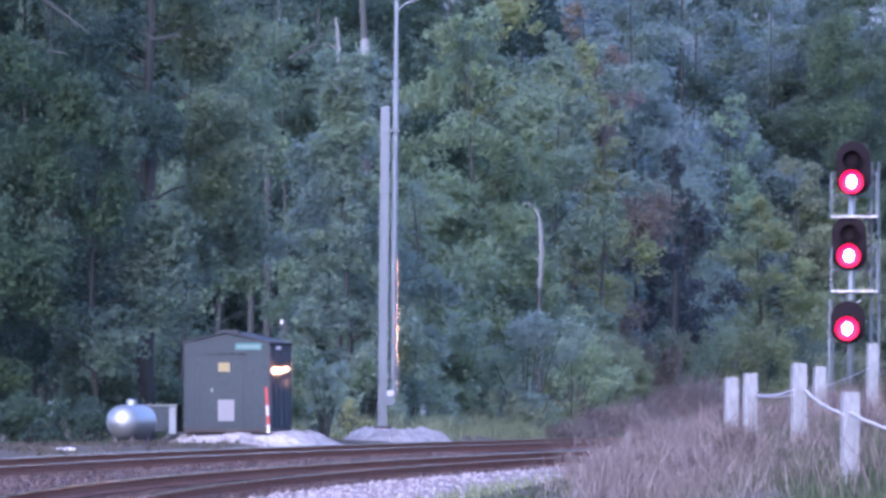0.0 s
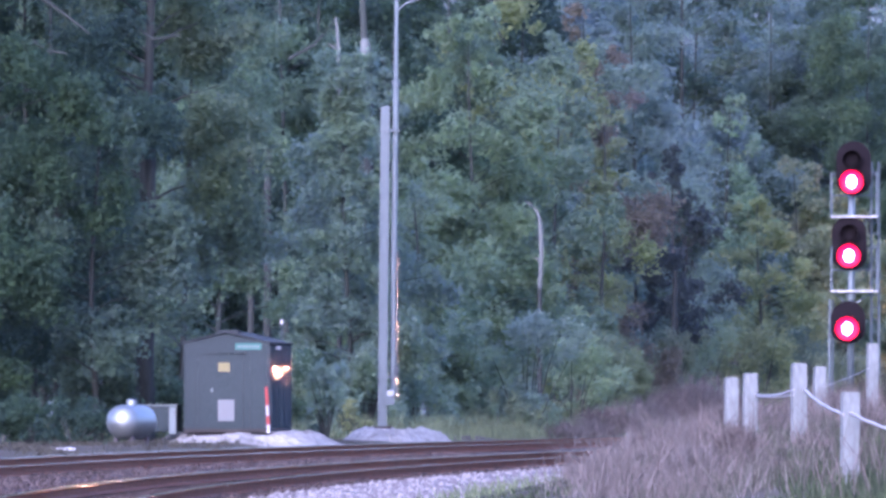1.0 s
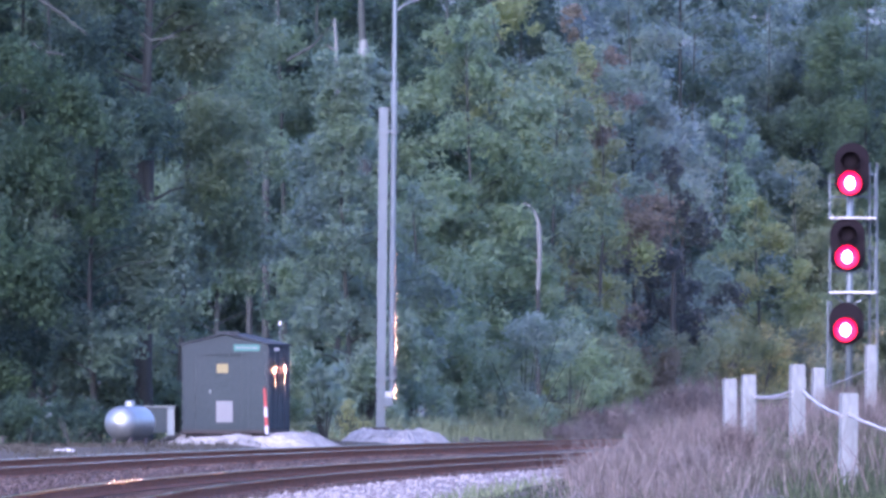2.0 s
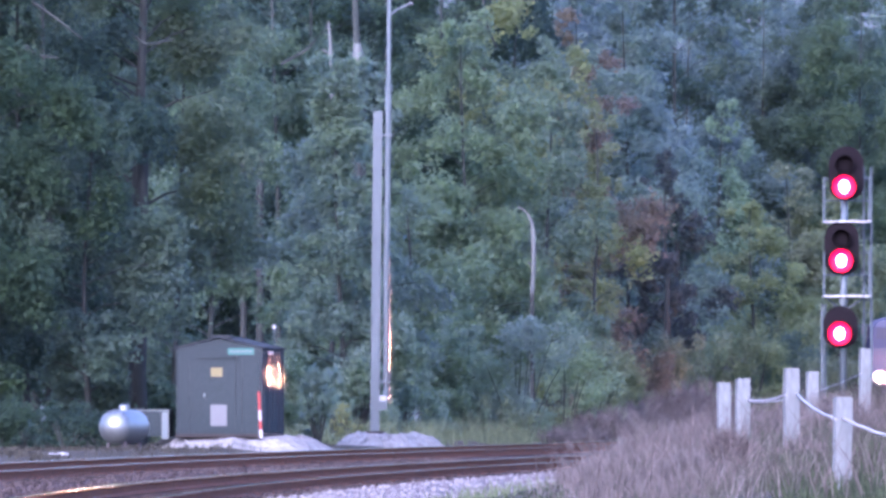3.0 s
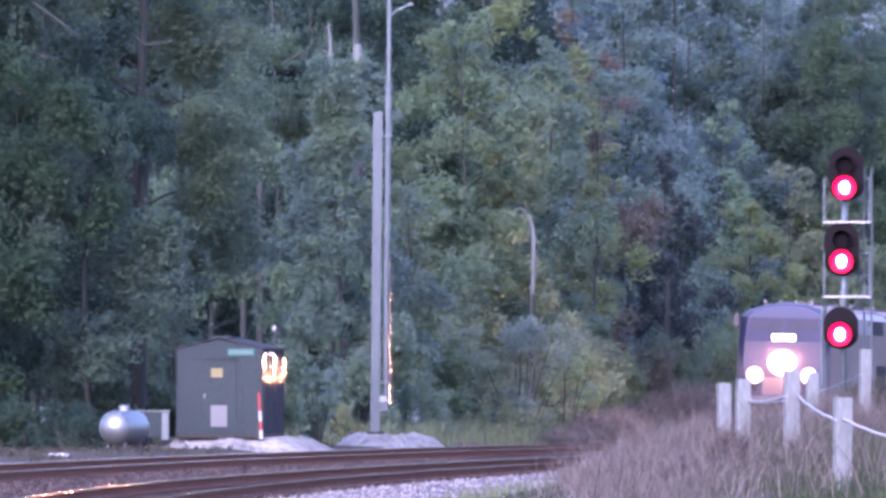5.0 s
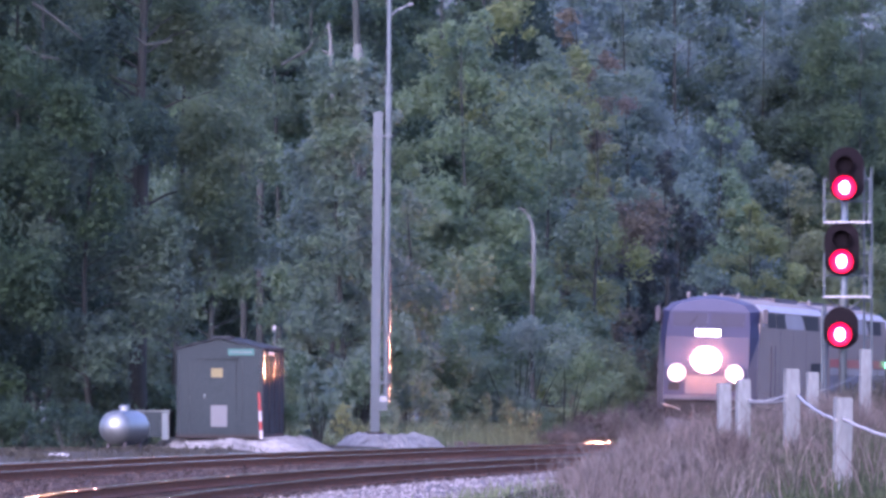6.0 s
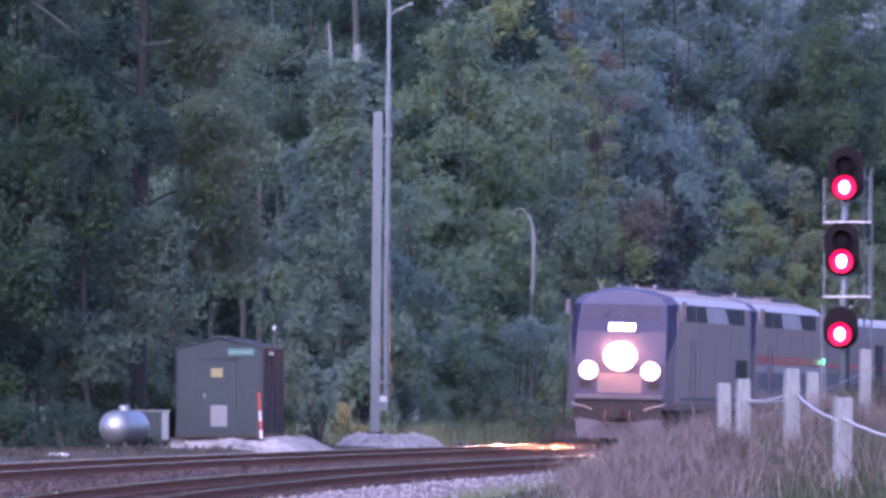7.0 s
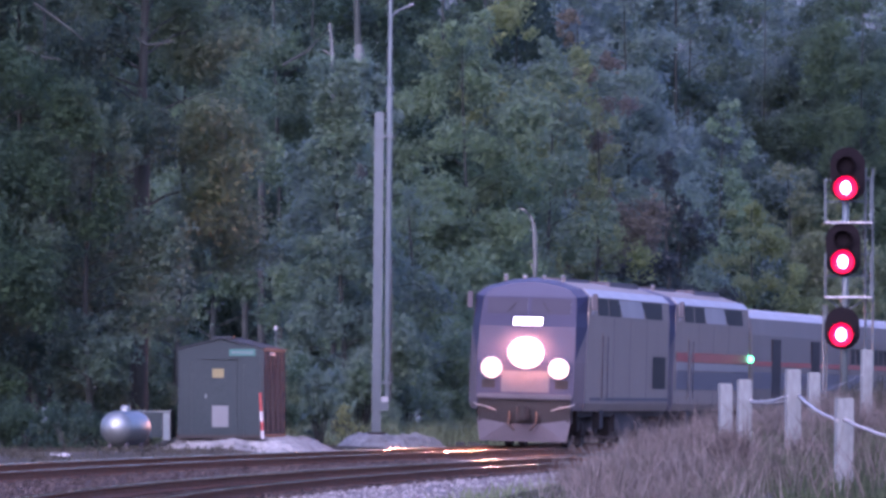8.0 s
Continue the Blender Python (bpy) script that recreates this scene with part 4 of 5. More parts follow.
    part("fuel_tank", box(-1.35, 8.2, 0.28, 1.35, 12.8, 0.98, 0.12), LOCO_DARK, lo)
    part("underframe", box(-1.3, 0.5, 0.8, 1.3, 20.2, 0.97), LOCO_DARK, lo)
    part("gangway", box(-0.55, L - 0.02, 1.1, 0.55, L + 0.3, 3.2, 0.04), LOCO_DARK, lo)
    WHEELS.extend(truck(lo, 4.3, (1.4,), 0.51) + truck(lo, 16.3, (1.4,), 0.51))
    if stripes:
        part("green_marker_lamp", rod((1.5, L - 0.25, 2.47), (1.62, L - 0.3, 2.47), 0.1, 0.085, 14), GREENLAMP, lo, "glowing green marker lamp")
    return lo


def build_coach(name, label, baggage):
    c = thing(name, label, "railway coach")
    L = 25.4
    half = [(1.46, 0.85), (1.52, 1.05), (1.54, 2.1), (1.51, 3.2), (1.43, 3.68), (1.12, 3.9), (0.5, 3.99), (0.0, 4.02)]
    full = mirrored(half)
    part("body", loft([[(x * 0.97, 0.0, z) for x, z in full], [(x, 0.12, z) for x, z in full], [(x, L - 0.12, z) for x, z in full], [(x * 0.97, L, z) for x, z in full]]), STAINLESS, c)
    part("roof", loft([[(x * 1.004, y, z + 0.012) for x, z in mirrored(half[4:])] for y in (0.15, L - 0.15)]), PALE_PANEL_SHEEN, c, "ribbed metal roof painted pale for sky sheen")
    for s in (-1, 1):
        def panel(nm, y0, z0, y1, z1, material, out, label=""):
            return part(nm, box(min(s * 1.50, s * (1.54 + out)), y0, z0, max(s * 1.50, s * (1.54 + out)), y1, z1), material, c, label)
        panel("red_stripe", 0.3, 2.28, L - 0.3, 2.42, STRIPE_RED, 0.003, "red livery stripe")
        panel("blue_stripe", 0.3, 1.6, L - 0.3, 2.1, STRIPE_BLUE, 0.003, "dull blue livery stripe")
        for k in range(6):
            panel("flute", 0.3, 1.12 + k * 0.08, L - 0.3, 1.15 + k * 0.08, STAINLESS, 0.008)
        if baggage:
            for y in (5.2, 16.4):
                d = panel("baggage_door", y, 1.15, y + 2.4, 3.1, LOCO_DARK, 0.012, "dark sliding baggage door")
        else:
            for k in range(11):
                w = panel("window", 2.6 + k * 1.9, 2.45, 3.9 + k * 1.9, 2.95, WINDOW_DARK, 0.006)
            for y in (0.7, L - 1.5):
                panel("door", y, 1.05, y + 0.8, 3.0, LOCO_DARK, 0.006)
    part("underframe", box(-1.2, 0.3, 0.7, 1.2, L - 0.3, 0.9), LOCO_DARK, c)
    part("equipment_box", box(-1.3, 9, 0.35, 1.3, 15, 0.85, 0.05), LOCO_DARK, c)
    for y in (0.0, L):
        part("diaphragm", box(-0.6, y - 0.3, 1.0, 0.6, y + 0.3, 3.3, 0.05), LOCO_DARK, c)
    WHEELS.extend(truck(c, 3.4, (1.3,), 0.46) + truck(c, L - 3.4, (1.3,), 0.46))
    return c


loco1 = build_loco("locomotive", "silver passenger locomotive with blue cab and blazing headlights", True, False)
loco2 = build_loco("trailing_locomotive", "silver passenger locomotive with red, white and blue stripes", False, True)
bag = build_coach("baggage_car", "stainless steel baggage car with dark sliding doors", True)
coach = build_coach("passenger_coach", "stainless steel passenger coach with tinted windows", False)
coaches = [coach, copy_thing(coach, pose(0, 0, 0)), copy_thing(coach, pose(0, 0, 0))]
for c in coaches[1:]:
    WHEELS.extend(o for o in c.children if o.name.startswith("wheelset"))
TRAIN = [(loco1, 0.0, 4.3, 16.3), (loco2, 20.0, 4.3, 16.3), (bag, 40.1, 3.4, 22.0)] + [(c, 66.1 + 26 * i, 3.4, 22.0) for i, c in enumerate(coaches)]


def along(d, run):
    """The distance out, reached by going a length back along the track from d."""
    while run > 0:
        h = min(1.0, run)
        s = lat(d + 0.5) - lat(d - 0.5)
        d += h / math.sqrt(1 + s * s)
        run -= h
    return d


def motions():
    v = 20.65
    for ob, back, t0, t1 in TRAIN:
        rows = []
        for k in range(17):
            t = k * 0.5
            d = along(259.2 + v * (8 - t), back + 0.001)
            a, b = along(d, t0), along(d, t1)
            ax, bx = lat(a), lat(b)
            turn = math.atan2(bx - ax, b - a)
            x, y = ax - t0 * math.sin(turn), a - t0 * math.cos(turn)
            rows.append((t, pose(x, y, RAIL_Z, 0, 1.4, -math.degrees(turn))))
        walk(ob, rows)
    for w in WHEELS:
        p, r = w.location.copy(), w["radius"]
        walk(w, [(k / FPS, pose(p.x, p.y, p.z, math.degrees(v * k / FPS / r) % 360)) for k in range(8 * FPS + 1)])


# ---- woods ----
def leaf_blades(centers, normals, size, rng):
    """One pointed leaf at each centre."""
    n = len(centers)
    nrm = normals / np.linalg.norm(normals, axis=1, keepdims=True)
    r = rng.normal(size=(n, 3))
    u = np.cross(nrm, r)
    u /= np.linalg.norm(u, axis=1, keepdims=True) + 1e-9
    w = np.cross(nrm, u)
    s = size * rng.uniform(0.55, 1.45, (n, 1))
    return np.stack([centers - u * s * 0.7 - w * s * 0.5, centers - u * s * 0.5 + w * s * 0.55, centers + u * s * 1.1], 1)


def clump_leaves(clumps, density, size, rng, droop=0.0):
    """Leaves through the clumps, thickest towards their outside: (x, y, z, rx, ry, rz)."""
    out = []
    for cx, cy, cz, rx, ry, rz in clumps:
        n = max(10, int(density * (rx * ry + rx * rz + ry * rz)))
        v = rng.normal(size=(n, 3))
        v /= np.linalg.norm(v, axis=1, keepdims=True)
        q = rng.random((n, 1)) ** 0.45
        lump = 1 + 0.3 * np.sin(v[:, :1] * 5 + cx * 3) * np.sin(v[:, 1:2] * 4 + cz * 2) + 0.25 * np.sin(v[:, 2:] * 6 + cy) + 0.12 * rng.normal(size=(n, 1))
        p = v * q * lump * np.array([rx, ry, rz]) + np.array([cx, cy, cz])
        p[:, 2] -= droop * ((p[:, 0] - cx) ** 2 + (p[:, 1] - cy) ** 2) / max(rx, 0.1)
        nr = v * 0.8 + np.array([0, 0, 0.35]) + rng.normal(size=(n, 3)) * 0.7
        out.append(leaf_blades(p, nr, size, rng))
    return np.concatenate(out)


def sprays(c, away, s, flat, rng, count=4, hang=0.35):
    """A bough's foliage: smaller tufts round its end, lower the further they reach out."""
    out = []
    for k in range(count):
        a, reach = rng.uniform(0, math.tau), s * rng.uniform(0.15, 1.0)
        dx, dy = reach * math.cos(a) + away[0] * s * 0.3, reach * math.sin(a) + away[1] * s * 0.3
        r = s * rng.uniform(0.36, 0.66)
        out.append((c[0] + dx, c[1] + dy, c[2] + s * flat * rng.uniform(-0.9, 0.9) - hang * reach, r, r, r * rng.uniform(0.75, 1.3) * (0.4 + flat)))
    return out


def build_tree(name, label, x, y, h, radius, leaf, bark, seed, low=0.12, density=130, size=0.11, tiers=26, flat=0.55, trunk_r=0.17, lean=0.0, shape="round", category="tree"):
    rng = np.random.default_rng(seed)
    z0 = ground_z(x, y) - 0.05
    t = thing(name, label, category, pose(x, y, z0))
    pts, radii = [], []
    for k in range(9):
        q = k / 8
        pts.append((lean * q * h + 0.12 * math.sin(q * 5 + seed), 0.1 * math.cos(q * 4 + seed), q * h * 0.96))
        radii.append(trunk_r * (1 - 0.85 * q) * (1.35 if k == 0 else 1))
    bm = tube(pts, radii, 9)
    clumps = []
    for k in range(tiers):
        q = low + (1 - low) * (k + rng.random() * 0.8) / tiers
        prof = {"round": math.sin(math.pi * min(1, 0.22 + 0.78 * q) ** 1.3) ** 0.6 if q < 1 else 0.1,
                "cone": 1.05 - q, "column": 0.75 if q < 0.85 else 0.45}[shape]
        a = rng.uniform(0, math.tau)
        rr = radius * prof * rng.uniform(0.25, 0.95)
        i = min(7, int(q * 8))
        base = Vector(pts[i]).lerp(Vector(pts[i + 1]), q * 8 - i)
        c = Vector((base.x + rr * math.cos(a), base.y + rr * math.sin(a), q * h + 0.1))
        s = radius * rng.uniform(0.28, 0.52) * max(0.5, prof)
        clumps.extend(sprays(c, (math.cos(a), math.sin(a)), s, flat, rng))
        start = Vector(base) - Vector((0, 0, 0.12 * rr))
        tube([start, start.lerp(c, 0.55) + Vector((0, 0, 0.1)), c], [trunk_r * 0.32 * (1.1 - q), trunk_r * 0.2 * (1.1 - q), 0.012], 5, bm=bm)
    part("trunk", bm, bark, t, smooth=True)
    tris("crown", clump_leaves(clumps, density, size, rng, 0.15), LEAF[leaf], t)
    return t


def build_bush(x, y, h, w, leaf, seed, size=0.073, label="leafy green roadside bush", name="bush", density=400):
    rng = np.random.default_rng(seed)
    t = thing(name, label, "bush", pose(x, y, ground_z(x, y) - 0.05))
    bm = bmesh.new()
    clumps = []
    for k in range(13):
        a, q = rng.uniform(0, math.tau), rng.uniform(0.15, 1)
        c = Vector((w * 0.75 * rng.random() ** 0.5 * math.cos(a), w * 0.6 * math.sin(a) * rng.random(), h * q * 0.85))
        s = w * rng.uniform(0.28, 0.5)
        clumps.extend(sprays(c, (0, 0), s * 0.9, min(0.75, h * 0.25 / s), rng, 3, 0.15))
        tube([(c.x * 0.15, c.y * 0.15, 0), (c.x * 0.6, c.y * 0.6, c.z * 0.6), c], [0.03, 0.018, 0.006], 5, bm=bm)
    part("stem_tuft", bm, BARK_DARK, t)
    tris("crown", clump_leaves(clumps, density, size, rng), LEAF[leaf], t)
    return t


def abeam(brg, d):
    return (brg - 784) / F * d


def plant_woods():
    group = "trees along the wood's edge"
    # bearing, distance, height, radius, leaf, bark, shape, tiers
    edge_near = [
        (-20, 246, 15, 2.6, "darker", BARK, "round", 40), (95, 252, 16, 2.7, "darker", BARK, "round", 44), (52, 253, 17, 1.4, "darker", BARK, "column", 40),
        (170, 247, 8.5, 2.3, "dark", BARK_DARK, "round", 30), (262, 256, 17, 3.0, "brown", BARK_DARK, "round", 42), (330, 262, 15, 2.4, "brown", BARK, "round", 34),
        (385, 285, 17, 2.4, "mid", BARK, "round", 34), (500, 305, 18, 2.2, "dark", BARK, "round", 34), (615, 286, 10.8, 2.6, "mid", BARK, "cone", 64),
        (652, 292, 11.0, 2.0, "mid", BARK, "round", 40), (560, 318, 19, 2.6, "darker", BARK, "round", 32), (690, 322, 19, 2.5, "darker", BARK, "round", 34),
        (735, 300, 8.0, 2.2, "mid", BARK, "round", 28), (835, 318, 13.3, 2.8, "mid", BARK, "round", 46),
    ]
    edge_far = [
        (800, 335, 18, 2.8, "dark", BARK, "round", 36), (925, 345, 16, 3.2, "olive", BARK, "round", 40), (985, 330, 13, 2.2, "mid", BARK, "round", 34),
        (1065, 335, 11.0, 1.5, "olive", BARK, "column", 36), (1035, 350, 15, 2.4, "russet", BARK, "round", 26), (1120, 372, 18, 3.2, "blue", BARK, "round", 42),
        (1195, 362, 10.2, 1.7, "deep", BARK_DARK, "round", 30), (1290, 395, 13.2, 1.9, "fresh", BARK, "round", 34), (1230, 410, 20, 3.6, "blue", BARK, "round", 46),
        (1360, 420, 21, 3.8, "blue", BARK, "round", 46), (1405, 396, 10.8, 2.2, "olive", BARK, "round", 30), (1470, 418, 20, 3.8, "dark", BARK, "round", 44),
        (1345, 385, 9.0, 2.2, "olive", BARK, "round", 28), (1540, 412, 19, 3.6, "dark", BARK, "round", 40), (1500, 395, 10, 2.6, "olive", BARK, "round", 30),
    ]
    words = {"brown": "brownish green", "darker": "darker green", "fresh": "fresh green", "dark": "dark green", "mid": "green", "olive": "olive-green", "blue": "haze-tinted bluish green", "light": "light green", "russet": "russet-tinged", "yellow": "yellow-flowering", "deep": "vine-smothered, nearly black-green"}
    made = {}
    for i, (brg, d, h, r, leaf, bark, shape, tiers) in enumerate(edge_near + edge_far):
        t = build_tree("conifer_tree" if shape == "cone" else "broadleaf_tree", words[leaf] + (" cedar with layered feathery branches" if shape == "cone" else " broadleaf tree at the wood's edge"),
                       abeam(brg, d), d, h, r, leaf, bark, 100 + i, tiers=tiers, shape=shape, low=0.35 if brg in (1195, 262) else 0.1,
                       trunk_r=0.1 if brg != 262 else 0.24, density=360 if d < 300 else 300, size=0.082 if d < 300 else 0.092)
        tagged(t, group=group)
        made[brg] = t
    # bare limbs that stand out pale against the crowns
    for brg, d, pts in ((95, 247, ((70, -5), (110, 22), (158, 60))), (95, 247, ((55, 72), (85, 90), (118, 95))), (262, 252, ((230, 40), (270, 70), (320, 62))), (500, 298, ((510, 105), (555, 80), (592, 38))),
                       (925, 338, ((868, -10), (876, 40), (893, 78))), (925, 338, ((830, 0), (862, 30), (885, 62))), (985, 326, ((868, 110), (880, 135), (897, 158)))):
        limb = [Vector((abeam(p, d), d, EYE + (712 - q) / F * d)) - made[brg].location for p, q in pts]
        part("dead_limb", tube(limb, [0.05, 0.04, 0.02], 6), BARK, made[brg], "bare pale limb")
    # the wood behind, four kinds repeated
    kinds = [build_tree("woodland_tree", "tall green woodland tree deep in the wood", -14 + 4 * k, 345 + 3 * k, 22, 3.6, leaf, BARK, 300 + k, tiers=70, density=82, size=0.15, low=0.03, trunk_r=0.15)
             for k, leaf in enumerate(("dark", "darker", "blue", "darker"))]
    rnd = random.Random(8)
    spots = [(brg, 322 + brg * 0.06 + rnd.uniform(0, 12)) for brg in range(-120, 1300, 190)] + [(brg, 380 + brg * 0.05 + rnd.uniform(0, 16)) for brg in range(-150, 1760, 190)] + [(brg, 425 + rnd.uniform(0, 14)) for brg in range(880, 1700, 120)]
    for i, (brg, d) in enumerate(spots):
        x = abeam(brg, d)
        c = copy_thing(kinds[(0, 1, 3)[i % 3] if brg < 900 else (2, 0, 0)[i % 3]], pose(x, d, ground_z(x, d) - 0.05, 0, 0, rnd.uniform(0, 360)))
        tagged(c, group="woodland trees")
    # bushes along the foot of the wood
    bushes_near = [
        (545, 280, 2.6, 1.4, "light"), (576, 268, 2.6, 0.7, "light"), (634, 277, 1.3, 0.55, "yellow"),
        (700, 292, 0.9, 0.7, "light"), (745, 296, 1.1, 0.8, "olive"), (800, 298, 0.8, 0.7, "light"),
        (850, 300, 1.0, 0.8, "light"), (905, 304, 0.9, 0.8, "olive"), (955, 306, 1.2, 0.8, "light"),
        (1000, 312, 1.0, 0.9, "olive"), (1050, 318, 1.4, 0.9, "russet"), (1100, 330, 1.6, 1.0, "russet"),
        (520, 268, 1.0, 0.8, "light"), (610, 278, 1.6, 0.6, "light"), (1172, 190, 0.5, 0.4, "olive"),
        (1235, 185, 0.55, 0.35, "olive"), (1130, 205, 0.45, 0.35, "olive"),
    ]
    bushes_far = [
        (595, 292, 2.2, 1.3, "light"), (650, 285, 3.0, 1.5, "light"), (735, 290, 2.4, 1.4, "light"),
        (760, 302, 4.2, 1.8, "light"), (840, 304, 4.6, 1.9, "light"), (930, 303, 4.2, 1.9, "light"),
        (1010, 312, 3.6, 1.7, "light"), (1080, 322, 4.0, 1.6, "olive"), (890, 300, 1.6, 1.3, "olive"),
        (470, 268, 3.0, 1.4, "dark"), (60, 240, 1.5, 1.3, "darker"), (130, 238, 1.1, 1.1, "darker"),
        (330, 256, 2.2, 1.3, "dark"), (1250, 375, 3.6, 2.2, "olive"), (1340, 372, 4.2, 2.4, "olive"),
        (1440, 378, 4.5, 2.4, "dark"), (1530, 370, 3.8, 2.4, "olive"), (1150, 350, 3.4, 1.8, "russet"), (1110, 345, 4.0, 1.6, "olive"),
        (1175, 353, 4.2, 1.6, "olive"), (1235, 364, 4.6, 1.8, "light"),
    ]
    for i, (brg, d, h, w, leaf) in enumerate(bushes_near + bushes_far):
        b = build_bush(abeam(brg, d), d, h, w, leaf, 500 + i, label=words[leaf] + " leafy bush at the wood's foot", size=0.15 if brg == 576 else 0.06, density=110 if brg == 576 else 500)
        tagged(b, group="bushes")


def build_snag(name, label, pts, radii, twigs, bark, d):
    """A dead trunk; points are given across and up as seen from the camera."""
    w = [Vector((abeam(brg, d + dd), d + dd, EYE + (712 - py) / F * (d + dd))) for brg, py, dd in pts]
    base = Vector((w[0].x, w[0].y, ground_z(w[0].x, w[0].y) - 0.1))
    t = thing(name, label, "dead tree", pose(*base))
    if w[0].z > base.z + 0.5:
        part("lower_trunk", tube([Vector((0, 0, 0)), w[0] - base + Vector((0, 0, 0.02))], [radii[0] * 1.25, radii[0]], 9), BARK_DARK, t, smooth=True)
    part("trunk", tube([p - base for p in w], radii, 9), bark, t, smooth=True)
    for (p0, q0), (p1, q1) in twigs:
        a, b = [Vector((abeam(p, d), d, EYE + (712 - q) / F * d)) - base for p, q in ((p0, q0), (p1, q1))]
        part("branch", tube([a, a.lerp(b, 0.5) + Vector((0, 0, 0.05)), b], [0.05, 0.04, 0.02], 6), bark, t)
    return t


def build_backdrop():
    """A glowing sheet far behind everything, standing in for haze between the trees."""
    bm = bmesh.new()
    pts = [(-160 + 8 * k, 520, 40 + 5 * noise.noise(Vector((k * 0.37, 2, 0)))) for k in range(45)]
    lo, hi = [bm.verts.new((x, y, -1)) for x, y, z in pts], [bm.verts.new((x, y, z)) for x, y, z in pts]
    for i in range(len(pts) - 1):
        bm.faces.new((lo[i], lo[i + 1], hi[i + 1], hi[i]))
    tagged(part("backdrop", bm, HAZE_GLOW), "glowing sheet in place of hazy blue wooded distance", "backdrop", kind="structure")


build_backdrop()
plant_woods()
build_snag("dead_tree", "pale broken-topped dead trunk among the bushes", [(955, 512, 0), (958, 455, 0), (957, 405, 0), (954, 385, 0), (949, 371, 0)], [0.07, 0.068, 0.075, 0.05, 0.04], [((950, 374), (929, 357)), ((957, 470), (948, 455))], DEADWOOD, 312)
build_snag("dead_tree", "thin pale dead birch stem with stub branches", [(601, 170, 0), (600, 120, 0), (597, 60, 0), (594, 30, 0)], [0.07, 0.065, 0.05, 0.04], [((600, 95), (582, 78)), ((600, 130), (588, 122))], DEADWOOD, 296)
build_snag("dead_tree", "bark-stripped splintered pale trunk", [(648, 118, 0), (647, 95, 0), (645, 68, 0)], [0.21, 0.19, 0.11], [], DEADWOOD, 300.2)
build_snag("bare_trunk", "slim grey trunk rising behind a cedar", [(646, 110, 0), (643, 40, 0), (640, -60, 0)], [0.12, 0.1, 0.08], [], BARK, 300.6)
build_snag("fallen_stick", "bleached broken stick standing in dry brush", [(1118, 800, 0), (1114, 780, 0), (1108, 764, 0)], [0.035, 0.03, 0.015], [((1114, 780), (1122, 770))], DEADWOOD, 186)
build_snag("fallen_branch", "bleached bent branch stuck in the brush", [(1044, 692, 0), (1048, 672, 0), (1060, 660, 0)], [0.035, 0.03, 0.02], [((1048, 672), (1066, 668))], DEADWOOD, 322)
build_snag("fallen_branch", "grey fallen log lying in the brush", [(1064, 706, 0), (1085, 700, 0), (1112, 709, 0)], [0.06, 0.06, 0.04], [((1085, 700), (1098, 690))], BARK, 330)
for brg, y0, y1, d, r in ((477, 330, 150, 312, 0.11), (448, 300, 150, 315, 0.09), (1192, 700, 480, 356, 0.10), (262, 700, 250, 252, 0.19)):
    build_snag("bare_trunk", "straight grey-brown bare tree trunk", [(brg - 4, y0, 0), (brg, (y0 + y1) / 2, 0), (brg + 3, y1, 0)], [r, r * 0.95, r * 0.8], [], BARK if brg < 262 or brg in (448, 477) else BARK_DARK, d)


# ---- grass and dry brush ----
def blades(name, label, spots, heights, material, width, bend, seed, category="grass"):
    """Curved blades, two pieces each, standing on the ground."""
    rng = np.random.default_rng(seed)
    n = len(spots)
    base = np.array([(x, y, ground_z(x, y) - 0.02) for x, y in spots])
    a = rng.uniform(0, math.tau, n)
    out = np.stack([np.cos(a), np.sin(a), np.zeros(n)], 1) * (bend * heights * rng.uniform(0.2, 1.2, n))[:, None]
    up = np.stack([np.zeros(n), np.zeros(n), heights], 1)
    face = rng.uniform(-0.6, 0.6, n)
    w = np.stack([np.cos(face), np.sin(face), np.zeros(n)], 1) * (width * rng.uniform(0.6, 1.5, n))[:, None]
    mid, tip = base + up * 0.55 + out * 0.35, base + up + out
    q1 = np.stack([base - w, base + w, mid + w * 0.8, mid - w * 0.8], 1)
    q2 = np.stack([mid - w * 0.8, mid + w * 0.8, tip + w * 0.15, tip - w * 0.15], 1)
    ob = quads(name, np.concatenate([q1, q2]), material, kind="stuff")
    tagged(ob, label, category)


def scatter(n, seed, d0, d1, o0, o1, patch=0.0):
    rng = random.Random(seed)
    out = []
    while len(out) < n:
        d, o = rng.uniform(d0, d1), rng.uniform(o0, o1)
        x = lat(d) + o
        if patch and noise.noise(Vector((x * 0.7, d * 0.25, seed))) < patch * rng.uniform(-1, 1):
            continue
        out.append((x, d))
    return out


